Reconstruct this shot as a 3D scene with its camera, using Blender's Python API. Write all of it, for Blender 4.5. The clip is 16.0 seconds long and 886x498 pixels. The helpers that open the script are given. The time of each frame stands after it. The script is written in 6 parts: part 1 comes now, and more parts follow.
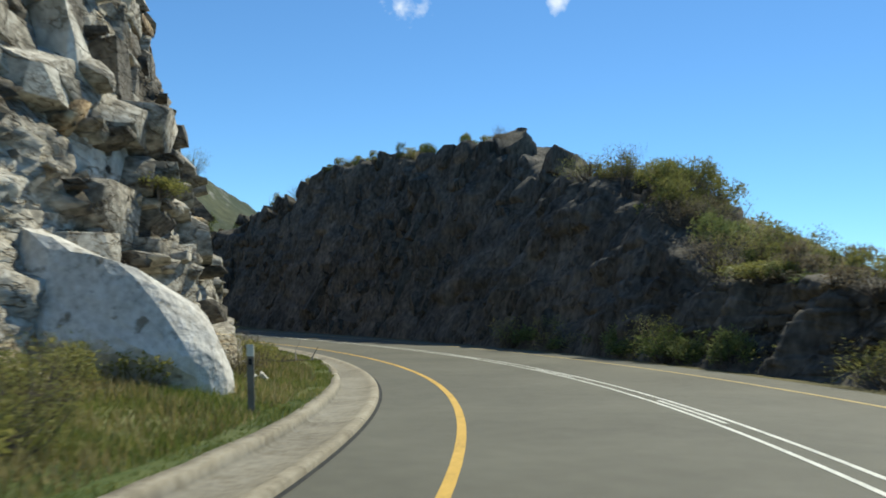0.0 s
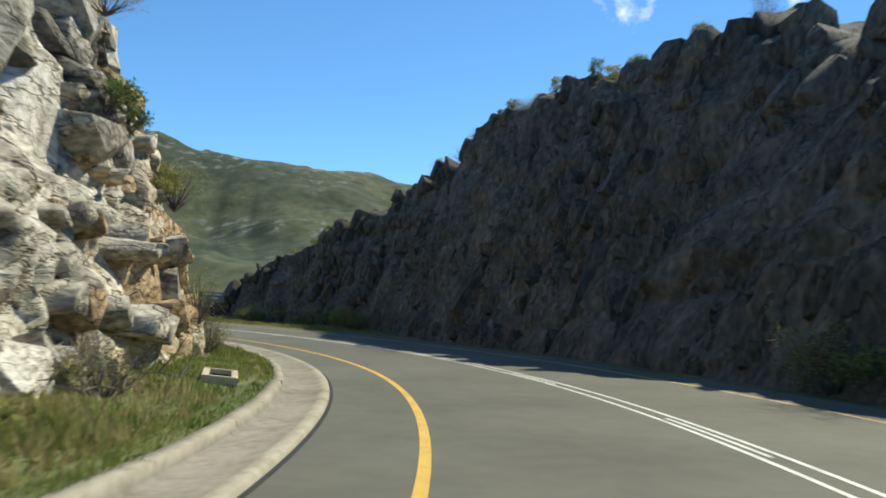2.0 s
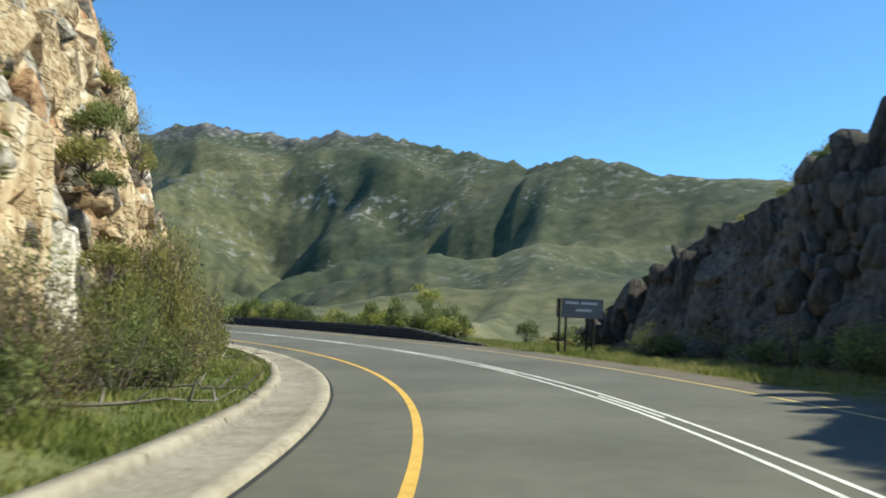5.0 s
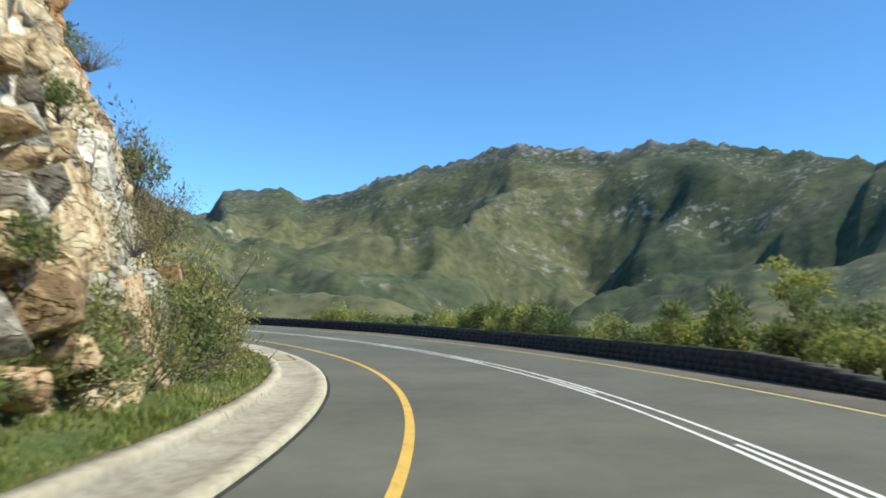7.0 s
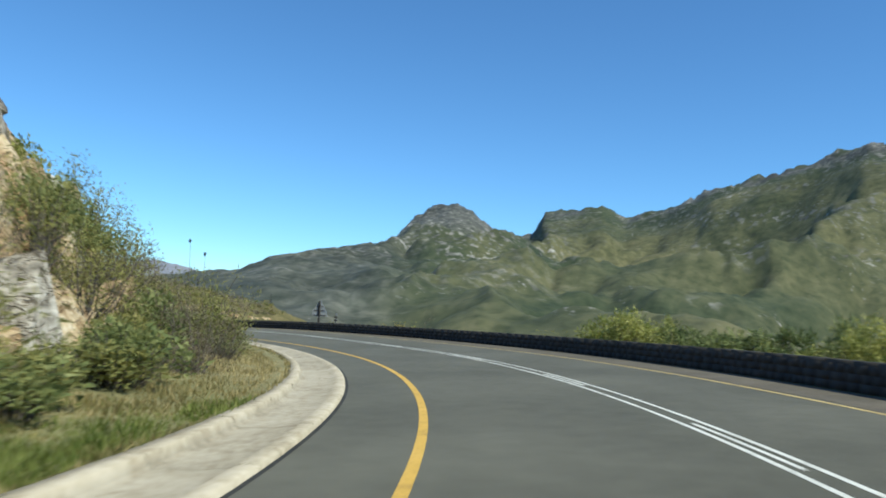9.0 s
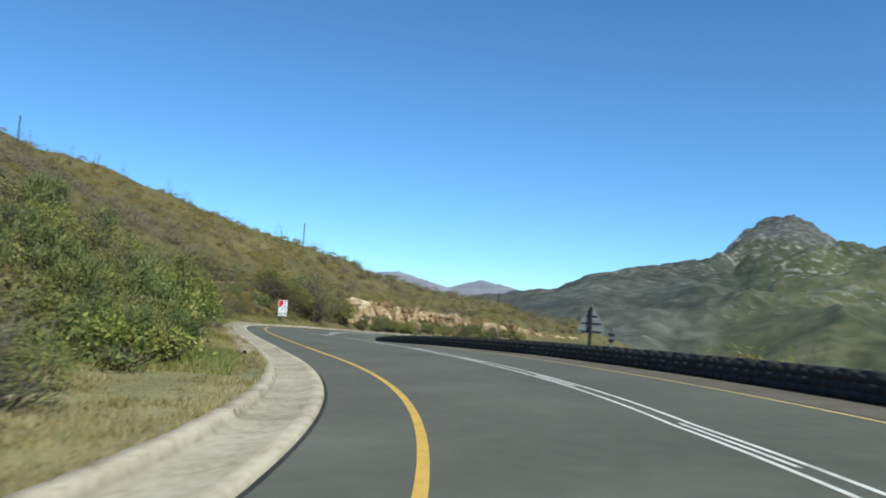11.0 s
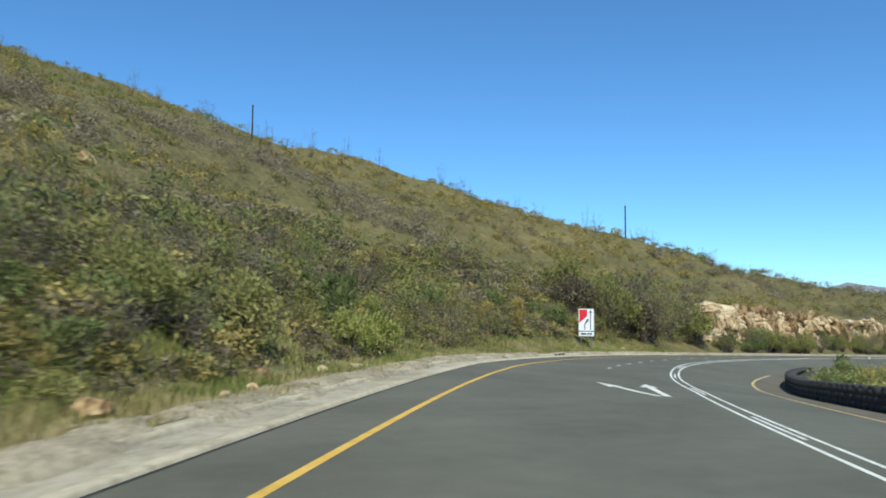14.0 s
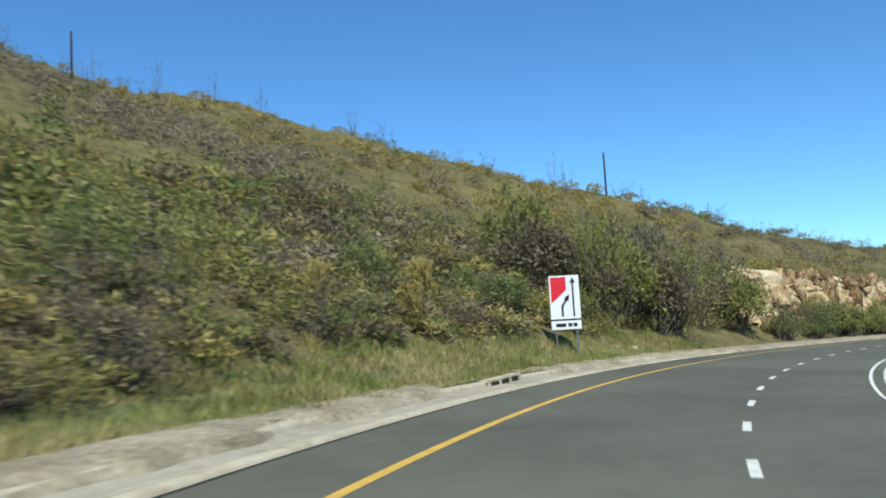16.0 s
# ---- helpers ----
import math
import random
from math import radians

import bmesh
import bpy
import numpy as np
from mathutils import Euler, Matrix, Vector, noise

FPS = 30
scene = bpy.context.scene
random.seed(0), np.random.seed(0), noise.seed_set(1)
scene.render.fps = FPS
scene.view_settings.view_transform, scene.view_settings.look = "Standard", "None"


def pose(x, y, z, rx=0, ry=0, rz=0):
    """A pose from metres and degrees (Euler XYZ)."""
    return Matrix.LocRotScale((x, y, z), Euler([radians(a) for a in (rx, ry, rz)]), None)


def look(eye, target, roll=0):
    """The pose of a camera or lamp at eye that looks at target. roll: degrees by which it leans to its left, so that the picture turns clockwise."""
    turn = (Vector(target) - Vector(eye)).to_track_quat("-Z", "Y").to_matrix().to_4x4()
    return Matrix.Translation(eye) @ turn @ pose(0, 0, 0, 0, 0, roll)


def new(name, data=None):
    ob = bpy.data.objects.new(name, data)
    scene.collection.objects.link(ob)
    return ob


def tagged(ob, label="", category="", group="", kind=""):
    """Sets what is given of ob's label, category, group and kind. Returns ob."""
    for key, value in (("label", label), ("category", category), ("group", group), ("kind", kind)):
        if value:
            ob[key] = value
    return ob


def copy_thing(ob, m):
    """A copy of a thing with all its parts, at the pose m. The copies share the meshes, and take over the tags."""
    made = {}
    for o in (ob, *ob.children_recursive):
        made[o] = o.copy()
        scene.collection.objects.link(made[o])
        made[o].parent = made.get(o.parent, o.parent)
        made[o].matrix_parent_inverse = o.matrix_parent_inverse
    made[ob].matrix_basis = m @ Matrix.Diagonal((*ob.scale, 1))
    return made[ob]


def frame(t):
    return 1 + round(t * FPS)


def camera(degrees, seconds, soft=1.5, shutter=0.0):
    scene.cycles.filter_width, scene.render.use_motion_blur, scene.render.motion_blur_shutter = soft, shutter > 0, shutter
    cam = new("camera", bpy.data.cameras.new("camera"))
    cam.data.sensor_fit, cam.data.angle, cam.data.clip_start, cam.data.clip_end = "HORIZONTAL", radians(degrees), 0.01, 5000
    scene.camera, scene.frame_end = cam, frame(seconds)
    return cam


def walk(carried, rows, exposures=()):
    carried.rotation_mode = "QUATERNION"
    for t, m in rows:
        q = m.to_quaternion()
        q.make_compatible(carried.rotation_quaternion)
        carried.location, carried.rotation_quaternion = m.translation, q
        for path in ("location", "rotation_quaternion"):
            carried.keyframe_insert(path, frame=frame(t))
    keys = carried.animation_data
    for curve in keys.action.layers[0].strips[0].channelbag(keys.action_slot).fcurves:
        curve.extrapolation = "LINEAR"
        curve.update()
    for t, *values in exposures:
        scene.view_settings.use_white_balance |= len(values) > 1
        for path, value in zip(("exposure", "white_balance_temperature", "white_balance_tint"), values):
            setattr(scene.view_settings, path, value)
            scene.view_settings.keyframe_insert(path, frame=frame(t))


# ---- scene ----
# ---------------------------------------------------------------- camera and its drive
cam = camera(58.1, 16.0, soft=1.8, shutter=0.3)
PATH = [  # seconds, x, y, z, pitch, roll, yaw
    (0.0, -2.55, -0.00, 1.06, 4.21, -2.72, 12.02),
    (0.5, -2.96, 4.83, 0.95, 4.07, -3.12, 15.00),
    (1.0, -3.75, 9.66, 0.83, 3.96, -3.54, 18.90),
    (1.5, -4.91, 14.45, 0.72, 3.94, -3.75, 23.40),
    (2.0, -6.37, 19.20, 0.61, 4.08, -3.70, 27.90),
    (2.5, -8.25, 23.86, 0.51, 4.13, -3.40, 32.89),
    (3.0, -10.65, 28.35, 0.40, 4.19, -3.20, 38.25),
    (3.5, -13.48, 32.65, 0.28, 4.17, -3.05, 44.25),
    (4.0, -16.78, 36.72, 0.16, 4.21, -2.93, 49.80),
    (4.5, -20.55, 40.50, 0.03, 4.25, -2.86, 55.42),
    (5.0, -24.77, 43.95, -0.10, 4.27, -2.83, 61.07),
    (5.5, -29.39, 47.05, -0.22, 4.27, -2.82, 66.59),
    (6.0, -34.38, 49.77, -0.34, 4.32, -2.77, 72.62),
    (6.5, -39.73, 51.92, -0.46, 4.35, -2.72, 78.22),
    (7.0, -45.32, 53.60, -0.57, 4.32, -2.83, 83.56),
    (7.5, -51.12, 54.74, -0.68, 4.27, -2.87, 89.31),
    (8.0, -57.08, 55.29, -0.79, 4.48, -2.96, 94.93),
    (8.5, -63.15, 55.26, -0.90, 4.55, -3.25, 101.22),
    (9.0, -69.26, 54.61, -1.00, 4.47, -3.45, 106.54),
    (9.5, -75.38, 53.33, -1.10, 4.39, -3.66, 112.03),
    (10.0, -81.43, 51.41, -1.20, 4.35, -3.88, 117.64),
    (10.5, -87.33, 48.86, -1.30, 4.41, -4.06, 122.67),
    (11.0, -92.99, 45.65, -1.39, 4.41, -4.01, 129.30),
    (11.5, -98.34, 41.83, -1.49, 4.50, -3.69, 135.73),
    (12.0, -103.45, 37.54, -1.59, 4.67, -2.92, 141.69),
    (12.5, -108.21, 32.66, -1.71, 4.81, -2.24, 146.01),
    (13.0, -112.66, 27.29, -1.85, 4.89, -1.65, 149.41),
    (13.5, -116.87, 21.65, -1.99, 4.95, -1.18, 152.11),
    (14.0, -120.90, 15.88, -2.14, 4.89, -0.39, 153.51),
    (14.5, -124.91, 10.15, -2.29, 4.91, 0.58, 154.11),
    (15.0, -128.94, 4.47, -2.44, 5.05, 1.58, 154.14),
    (15.5, -133.03, -1.14, -2.59, 5.13, 2.62, 153.41),
    (16.0, -137.35, -6.59, -2.72, 4.94, 3.32, 151.67),
]
walk(cam, [(t, pose(x, y, z, 90 + p, r, w)) for t, x, y, z, p, r, w in PATH],
     exposures=[(0.0, 0.18, 6000, 4), (1.0, 0.3, 6000, 4), (2.0, 0.45, 6000, 4), (3.0, 0.62, 5950, 4), (6.0, 0.65, 5800, 4), (8.0, 0.42, 5650, 4), (11.0, 0.17, 5600, 4), (13.0, 0.25, 5600, 4), (16.0, 0.28, 5500, 4)])

# ---------------------------------------------------------------- sky and sun
SUN_AZ, SUN_EL = radians(20.0), radians(51.0)      # clockwise from +y, height
world = bpy.data.worlds.new("sky")
scene.world = world
world.use_nodes = True
wn = world.node_tree.nodes
sky = wn.new("ShaderNodeTexSky")
sky.sky_type, sky.sun_disc = "NISHITA", False
sky.sun_elevation, sky.sun_rotation = SUN_EL, SUN_AZ
sky.altitude, sky.air_density, sky.dust_density, sky.ozone_density = 1500, 1.0, 0.0, 4.5
clear = wn.new("ShaderNodeMix")                     # the deep azure of clear mountain air
clear.data_type, clear.blend_type = "RGBA", "MULTIPLY"
clear.inputs[0].default_value = 1.0
clear.inputs[7].default_value = (0.78, 0.98, 1.03, 1)
world.node_tree.links.new(sky.outputs[0], clear.inputs[6])
world.node_tree.links.new(clear.outputs[2], wn["Background"].inputs[0])
for toward, size in (((-0.256, 0.893, 0.370), 0.040), ((-0.077, 0.925, 0.372), 0.02)):    # two shreds of cloud
    way, gap, fluff, sum_, cut, lay = (wn.new("ShaderNodeTexCoord"), wn.new("ShaderNodeVectorMath"), wn.new("ShaderNodeTexNoise"), wn.new("ShaderNodeMath"),
                                       wn.new("ShaderNodeMapRange"), wn.new("ShaderNodeMix"))
    gap.operation, gap.inputs[1].default_value = "DISTANCE", toward
    fluff.inputs["Scale"].default_value, fluff.inputs["Detail"].default_value = 45.0, 5
    sum_.operation, sum_.inputs[1].default_value = "MULTIPLY_ADD", -0.32 / size
    cut.inputs[1].default_value, cut.inputs[2].default_value = 0.27, 0.62
    lay.data_type, lay.inputs[7].default_value = "RGBA", (7.0, 7.2, 7.6, 1)
    wl = world.node_tree.links
    wl.new(way.outputs["Generated"], gap.inputs[0])
    wl.new(way.outputs["Generated"], fluff.inputs["Vector"])
    wl.new(gap.outputs["Value"], sum_.inputs[0])
    wl.new(fluff.outputs[0], sum_.inputs[2])
    wl.new(sum_.outputs[0], cut.inputs[0])
    wl.new(cut.outputs[0], lay.inputs[0])
    wl.new(wn["Background"].inputs[0].links[0].from_socket, lay.inputs[6])
    wl.new(lay.outputs[2], wn["Background"].inputs[0])
wn["Background"].inputs[1].default_value = 0.12
sun_dir = Vector((math.sin(SUN_AZ) * math.cos(SUN_EL), math.cos(SUN_AZ) * math.cos(SUN_EL), math.sin(SUN_EL)))
sun = new("sun", bpy.data.lights.new("sun", "SUN"))
sun.data.energy, sun.data.angle, sun.data.color = 4.5, radians(0.53), (1.0, 0.90, 0.70)
sun.matrix_world = look(sun_dir * 100, (0, 0, 0))


# ---------------------------------------------------------------- materials
def material(name, colours, scale=1.0, rough=0.9, bump=0.3, bump_scale=None, detail_mix=0.5, metallic=0.0,
             per_object=0.0, spec=0.3, stretch=(1, 1, 1), bump_flat=1.0, bump_dist=0.05):
    """Procedural surface: a broad stain noise and a fine grain noise through a colour ramp, with bump."""
    m = bpy.data.materials.new(name)
    m.use_nodes = True
    n, l = m.node_tree.nodes, m.node_tree.links
    b = n["Principled BSDF"]
    b.inputs["Roughness"].default_value, b.inputs["Metallic"].default_value = rough, metallic
    b.inputs["Specular IOR Level"].default_value = spec
    geo = n.new("ShaderNodeTexCoord")
    mp = n.new("ShaderNodeMapping")
    mp.inputs["Scale"].default_value = stretch
    l.new(geo.outputs["Object"], mp.inputs[0])
    broad, fine = n.new("ShaderNodeTexNoise"), n.new("ShaderNodeTexNoise")
    broad.inputs["Scale"].default_value, broad.inputs["Detail"].default_value = scale, 4
    fine.inputs["Scale"].default_value, fine.inputs["Detail"].default_value = scale * 9, 5
    for t in (broad, fine):
        l.new(mp.outputs[0], t.inputs["Vector"])
    mix = n.new("ShaderNodeMix")
    mix.inputs[0].default_value = detail_mix
    l.new(broad.outputs[0], mix.inputs[2])
    l.new(fine.outputs[0], mix.inputs[3])
    value = mix.outputs[0]
    if per_object:
        info, add = n.new("ShaderNodeObjectInfo"), n.new("ShaderNodeMath")
        sub = n.new("ShaderNodeMath")
        sub.operation = "MULTIPLY_ADD"
        sub.inputs[1].default_value, sub.inputs[2].default_value = per_object, -per_object / 2
        l.new(info.outputs["Random"], sub.inputs[0])
        l.new(value, add.inputs[0])
        l.new(sub.outputs[0], add.inputs[1])
        value = add.outputs[0]
    ramp = n.new("ShaderNodeValToRGB")
    l.new(value, ramp.inputs[0])
    lo, hi = 0.33, 0.67
    for i, c in enumerate(colours):
        at = lo + (hi - lo) * i / max(1, len(colours) - 1)
        e = ramp.color_ramp.elements[i] if i < 2 else ramp.color_ramp.elements.new(at)
        e.color = (*c, 1)
        e.position = at
    l.new(ramp.outputs[0], b.inputs["Base Color"])
    if bump:
        bp = n.new("ShaderNodeBump")
        bp.inputs["Strength"].default_value, bp.inputs["Distance"].default_value = bump, bump_dist
        if bump_scale:
            extra = n.new("ShaderNodeTexNoise")
            extra.inputs["Scale"].default_value, extra.inputs["Detail"].default_value = bump_scale, 6
            thin = n.new("ShaderNodeMapping")           # thin bedding layers
            thin.inputs["Scale"].default_value = (1, 1, bump_flat)
            l.new(mp.outputs[0], thin.inputs[0])
            l.new(thin.outputs[0], extra.inputs["Vector"])
            l.new(extra.outputs[0], bp.inputs["Height"])
        else:
            l.new(fine.outputs[0], bp.inputs["Height"])
        l.new(bp.outputs[0], b.inputs["Normal"])
    m["ramp_node"] = ramp.name
    return m


def island_variation(m, amount):
    """Shifts a material's colour ramp by a random value for each loose piece of a joined mesh."""
    n, l = m.node_tree.nodes, m.node_tree.links
    ramp = n[m["ramp_node"]]
    old = ramp.inputs[0].links[0].from_socket
    g, k, a = n.new("ShaderNodeNewGeometry"), n.new("ShaderNodeMath"), n.new("ShaderNodeMath")
    k.operation = "MULTIPLY_ADD"
    k.inputs[1].default_value, k.inputs[2].default_value = amount, -amount / 2
    l.new(g.outputs["Random Per Island"], k.inputs[0])
    l.new(k.outputs[0], a.inputs[0])
    l.new(old, a.inputs[1])
    l.new(a.outputs[0], ramp.inputs[0])
    return m


def leafy(m, amount=0.35):
    """Lets light shine through thin leaves."""
    n, l = m.node_tree.nodes, m.node_tree.links
    b, out = n["Principled BSDF"], n["Material Output"]
    t, mix = n.new("ShaderNodeBsdfTranslucent"), n.new("ShaderNodeMixShader")
    l.new(n[m["ramp_node"]].outputs[0], t.inputs[0])
    mix.inputs[0].default_value = amount
    l.new(b.outputs[0], mix.inputs[1])
    l.new(t.outputs[0], mix.inputs[2])
    l.new(mix.outputs[0], out.inputs[0])
    return m


def freckled(m, scale, lo, hi, shade):
    """Darkens a surface in small spots (single bushes on a far slope)."""
    n, l = m.node_tree.nodes, m.node_tree.links
    b = n["Principled BSDF"]
    below = b.inputs["Base Color"].links[0].from_socket
    spot, cut, mix = n.new("ShaderNodeTexNoise"), n.new("ShaderNodeMapRange"), n.new("ShaderNodeMix")
    spot.inputs["Scale"].default_value, spot.inputs["Detail"].default_value = scale, 3
    cut.inputs[1].default_value, cut.inputs[2].default_value = lo, hi
    mix.data_type, mix.blend_type = "RGBA", "MULTIPLY"
    mix.inputs[7].default_value = (*shade, 1)
    l.new(n["Texture Coordinate"].outputs["Object"], spot.inputs["Vector"])
    l.new(spot.outputs[0], cut.inputs[0])
    l.new(cut.outputs[0], mix.inputs[0])
    l.new(below, mix.inputs[6])
    l.new(mix.outputs[2], b.inputs["Base Color"])
    return m


def boulders(m, scale, lo, hi, colour, patch):
    """Pale stones lying thick in some patches of a far slope and missing in others."""
    n, l = m.node_tree.nodes, m.node_tree.links
    b = n["Principled BSDF"]
    below = b.inputs["Base Color"].links[0].from_socket
    spot, field, cut, where = n.new("ShaderNodeTexNoise"), n.new("ShaderNodeTexNoise"), n.new("ShaderNodeMapRange"), n.new("ShaderNodeMapRange")
    both, mix = n.new("ShaderNodeMath"), n.new("ShaderNodeMix")
    spot.inputs["Scale"].default_value, spot.inputs["Detail"].default_value = scale, 2
    field.inputs["Scale"].default_value, field.inputs["Detail"].default_value = patch, 3
    cut.inputs[1].default_value, cut.inputs[2].default_value = lo, hi
    where.inputs[1].default_value, where.inputs[2].default_value = 0.54, 0.66
    both.operation, mix.data_type = "MULTIPLY", "RGBA"
    mix.inputs[7].default_value = (*colour, 1)
    for node in (spot, field):
        l.new(n["Texture Coordinate"].outputs["Object"], node.inputs["Vector"])
    l.new(spot.outputs[0], cut.inputs[0])
    l.new(field.outputs[0], where.inputs[0])
    l.new(cut.outputs[0], both.inputs[0])
    l.new(where.outputs[0], both.inputs[1])
    l.new(both.outputs[0], mix.inputs[0])
    l.new(below, mix.inputs[6])
    l.new(mix.outputs[2], b.inputs["Base Color"])
    return m


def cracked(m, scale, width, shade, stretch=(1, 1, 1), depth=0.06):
    """Thin meandering joints, sunk by bump and darkened in the colour to look deep."""
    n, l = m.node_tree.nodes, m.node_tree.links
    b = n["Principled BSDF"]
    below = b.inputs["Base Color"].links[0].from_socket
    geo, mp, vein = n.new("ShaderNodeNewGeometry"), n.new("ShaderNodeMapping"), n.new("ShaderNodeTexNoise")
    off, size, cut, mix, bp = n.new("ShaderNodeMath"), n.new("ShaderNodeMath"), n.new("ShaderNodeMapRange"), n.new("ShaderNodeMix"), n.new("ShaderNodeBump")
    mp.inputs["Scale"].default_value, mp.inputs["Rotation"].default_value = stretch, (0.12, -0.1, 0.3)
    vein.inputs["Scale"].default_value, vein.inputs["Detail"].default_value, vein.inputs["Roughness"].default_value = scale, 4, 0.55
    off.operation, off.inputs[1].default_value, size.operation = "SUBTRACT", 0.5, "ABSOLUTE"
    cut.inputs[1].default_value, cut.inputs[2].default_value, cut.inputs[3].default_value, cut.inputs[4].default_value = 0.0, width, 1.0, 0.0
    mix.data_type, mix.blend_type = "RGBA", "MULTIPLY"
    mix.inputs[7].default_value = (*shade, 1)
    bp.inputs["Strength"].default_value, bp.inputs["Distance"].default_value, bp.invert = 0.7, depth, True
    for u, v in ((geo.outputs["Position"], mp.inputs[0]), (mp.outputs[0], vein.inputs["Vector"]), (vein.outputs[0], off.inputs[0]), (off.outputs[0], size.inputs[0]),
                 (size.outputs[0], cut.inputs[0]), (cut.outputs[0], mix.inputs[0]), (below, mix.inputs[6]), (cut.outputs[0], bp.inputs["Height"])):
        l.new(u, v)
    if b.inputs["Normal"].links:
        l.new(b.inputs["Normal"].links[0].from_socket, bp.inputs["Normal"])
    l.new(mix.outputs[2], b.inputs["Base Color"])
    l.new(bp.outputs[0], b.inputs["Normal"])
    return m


def two_tone(m, attribute, colours, speckle=0.0):
    """Mixes a second colour ramp in where the mesh attribute is 1 (iron-stained rock)."""
    n, l = m.node_tree.nodes, m.node_tree.links
    ramp, b = n[m["ramp_node"]], n["Principled BSDF"]
    other = n.new("ShaderNodeValToRGB")
    for i, c in enumerate(colours):
        at = 0.33 + 0.34 * i / (len(colours) - 1)
        e = other.color_ramp.elements[i] if i < 2 else other.color_ramp.elements.new(at)
        e.color, e.position = (*c, 1), at
    l.new(ramp.inputs[0].links[0].from_socket, other.inputs[0])
    a, mix = n.new("ShaderNodeAttribute"), n.new("ShaderNodeMix")
    a.attribute_name = attribute
    mix.data_type = "RGBA"
    below = b.inputs["Base Color"].links[0].from_socket
    fac = a.outputs["Fac"]
    if speckle:
        spot, cut, both = n.new("ShaderNodeTexNoise"), n.new("ShaderNodeMapRange"), n.new("ShaderNodeMath")
        spot.inputs["Scale"].default_value, spot.inputs["Detail"].default_value = speckle, 4
        cut.inputs[1].default_value, cut.inputs[2].default_value = 0.53, 0.62
        both.operation = "MULTIPLY"
        l.new(n["Texture Coordinate"].outputs["Object"], spot.inputs["Vector"])
        l.new(spot.outputs[0], cut.inputs[0])
        l.new(cut.outputs[0], both.inputs[0])
        l.new(fac, both.inputs[1])
        fac = both.outputs[0]
    l.new(fac, mix.inputs[0])
    l.new(below, mix.inputs[6])
    l.new(other.outputs[0], mix.inputs[7])
    l.new(mix.outputs[2], b.inputs["Base Color"])
    return m


ASPHALT = material("asphalt", [(0.092, 0.087, 0.060), (0.118, 0.112, 0.079), (0.145, 0.138, 0.098)], 0.3, 0.75, 0.2, 160, 0.35)
WHITE_PAINT = material("white_road_paint", [(0.40, 0.40, 0.34), (0.68, 0.67, 0.58), (0.78, 0.77, 0.68)], 2.5, 0.7, 0.15)
YELLOW_PAINT = material("yellow_road_paint", [(0.44, 0.27, 0.055), (0.62, 0.385, 0.065), (0.70, 0.46, 0.10)], 2.5, 0.7, 0.15)
SEAM = material("tar_seam", [(0.018, 0.018, 0.016), (0.03, 0.03, 0.027), (0.055, 0.054, 0.046)], 2.0, 0.9, 0.3)
FADED_PAINT = material("faded_yellow_paint", [(0.34, 0.27, 0.12), (0.52, 0.39, 0.15), (0.60, 0.47, 0.20)], 2.5, 0.75, 0.15)
CONCRETE = material("concrete", [(0.35, 0.295, 0.195), (0.51, 0.44, 0.305), (0.60, 0.525, 0.38)], 1.1, 0.92, 0.15, 60, 0.5, per_object=0.12)
two_tone(CONCRETE, "dirt", [(0.14, 0.126, 0.095), (0.21, 0.192, 0.148), (0.27, 0.25, 0.197)])
freckled(CONCRETE, 5.0, 0.5, 0.72, (0.78, 0.75, 0.7))
ROCK = material("sandstone", [(0.15, 0.132, 0.10), (0.35, 0.314, 0.245), (0.57, 0.523, 0.425), (0.76, 0.71, 0.60)], 0.5, 0.92, 0.45, 8, 0.55, per_object=0.16, stretch=(1, 1, 1.7), bump_flat=1.5)
two_tone(ROCK, "stain", [(0.19, 0.12, 0.055), (0.46, 0.32, 0.16), (0.62, 0.50, 0.30), (0.72, 0.64, 0.47)])
two_tone(ROCK, "rust", [(0.13, 0.05, 0.018), (0.33, 0.155, 0.055), (0.48, 0.27, 0.12), (0.60, 0.42, 0.25)])
two_tone(ROCK, "patina", [(0.035, 0.03, 0.022), (0.085, 0.072, 0.052), (0.16, 0.135, 0.10), (0.32, 0.28, 0.21)])
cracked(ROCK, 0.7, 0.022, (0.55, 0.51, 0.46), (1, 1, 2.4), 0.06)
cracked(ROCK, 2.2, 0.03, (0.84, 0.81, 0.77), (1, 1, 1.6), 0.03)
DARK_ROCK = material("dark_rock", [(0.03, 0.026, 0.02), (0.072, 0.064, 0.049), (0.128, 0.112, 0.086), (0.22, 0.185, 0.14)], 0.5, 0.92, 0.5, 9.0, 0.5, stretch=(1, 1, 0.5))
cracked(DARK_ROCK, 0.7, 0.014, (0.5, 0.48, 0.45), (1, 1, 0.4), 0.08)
CUT_ROCK = material("weathered_rock", [(0.12, 0.075, 0.035), (0.34, 0.225, 0.105), (0.52, 0.39, 0.22), (0.64, 0.54, 0.37)], 0.7, 0.92, 0.5, 10, 0.5, per_object=0.3)
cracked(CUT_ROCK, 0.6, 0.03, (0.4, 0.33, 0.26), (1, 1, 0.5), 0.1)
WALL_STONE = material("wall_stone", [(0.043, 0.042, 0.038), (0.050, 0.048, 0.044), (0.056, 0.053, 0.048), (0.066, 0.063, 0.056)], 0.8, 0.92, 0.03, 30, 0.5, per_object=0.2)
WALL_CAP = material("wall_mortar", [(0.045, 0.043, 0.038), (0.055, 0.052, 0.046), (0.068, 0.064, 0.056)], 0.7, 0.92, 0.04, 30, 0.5)
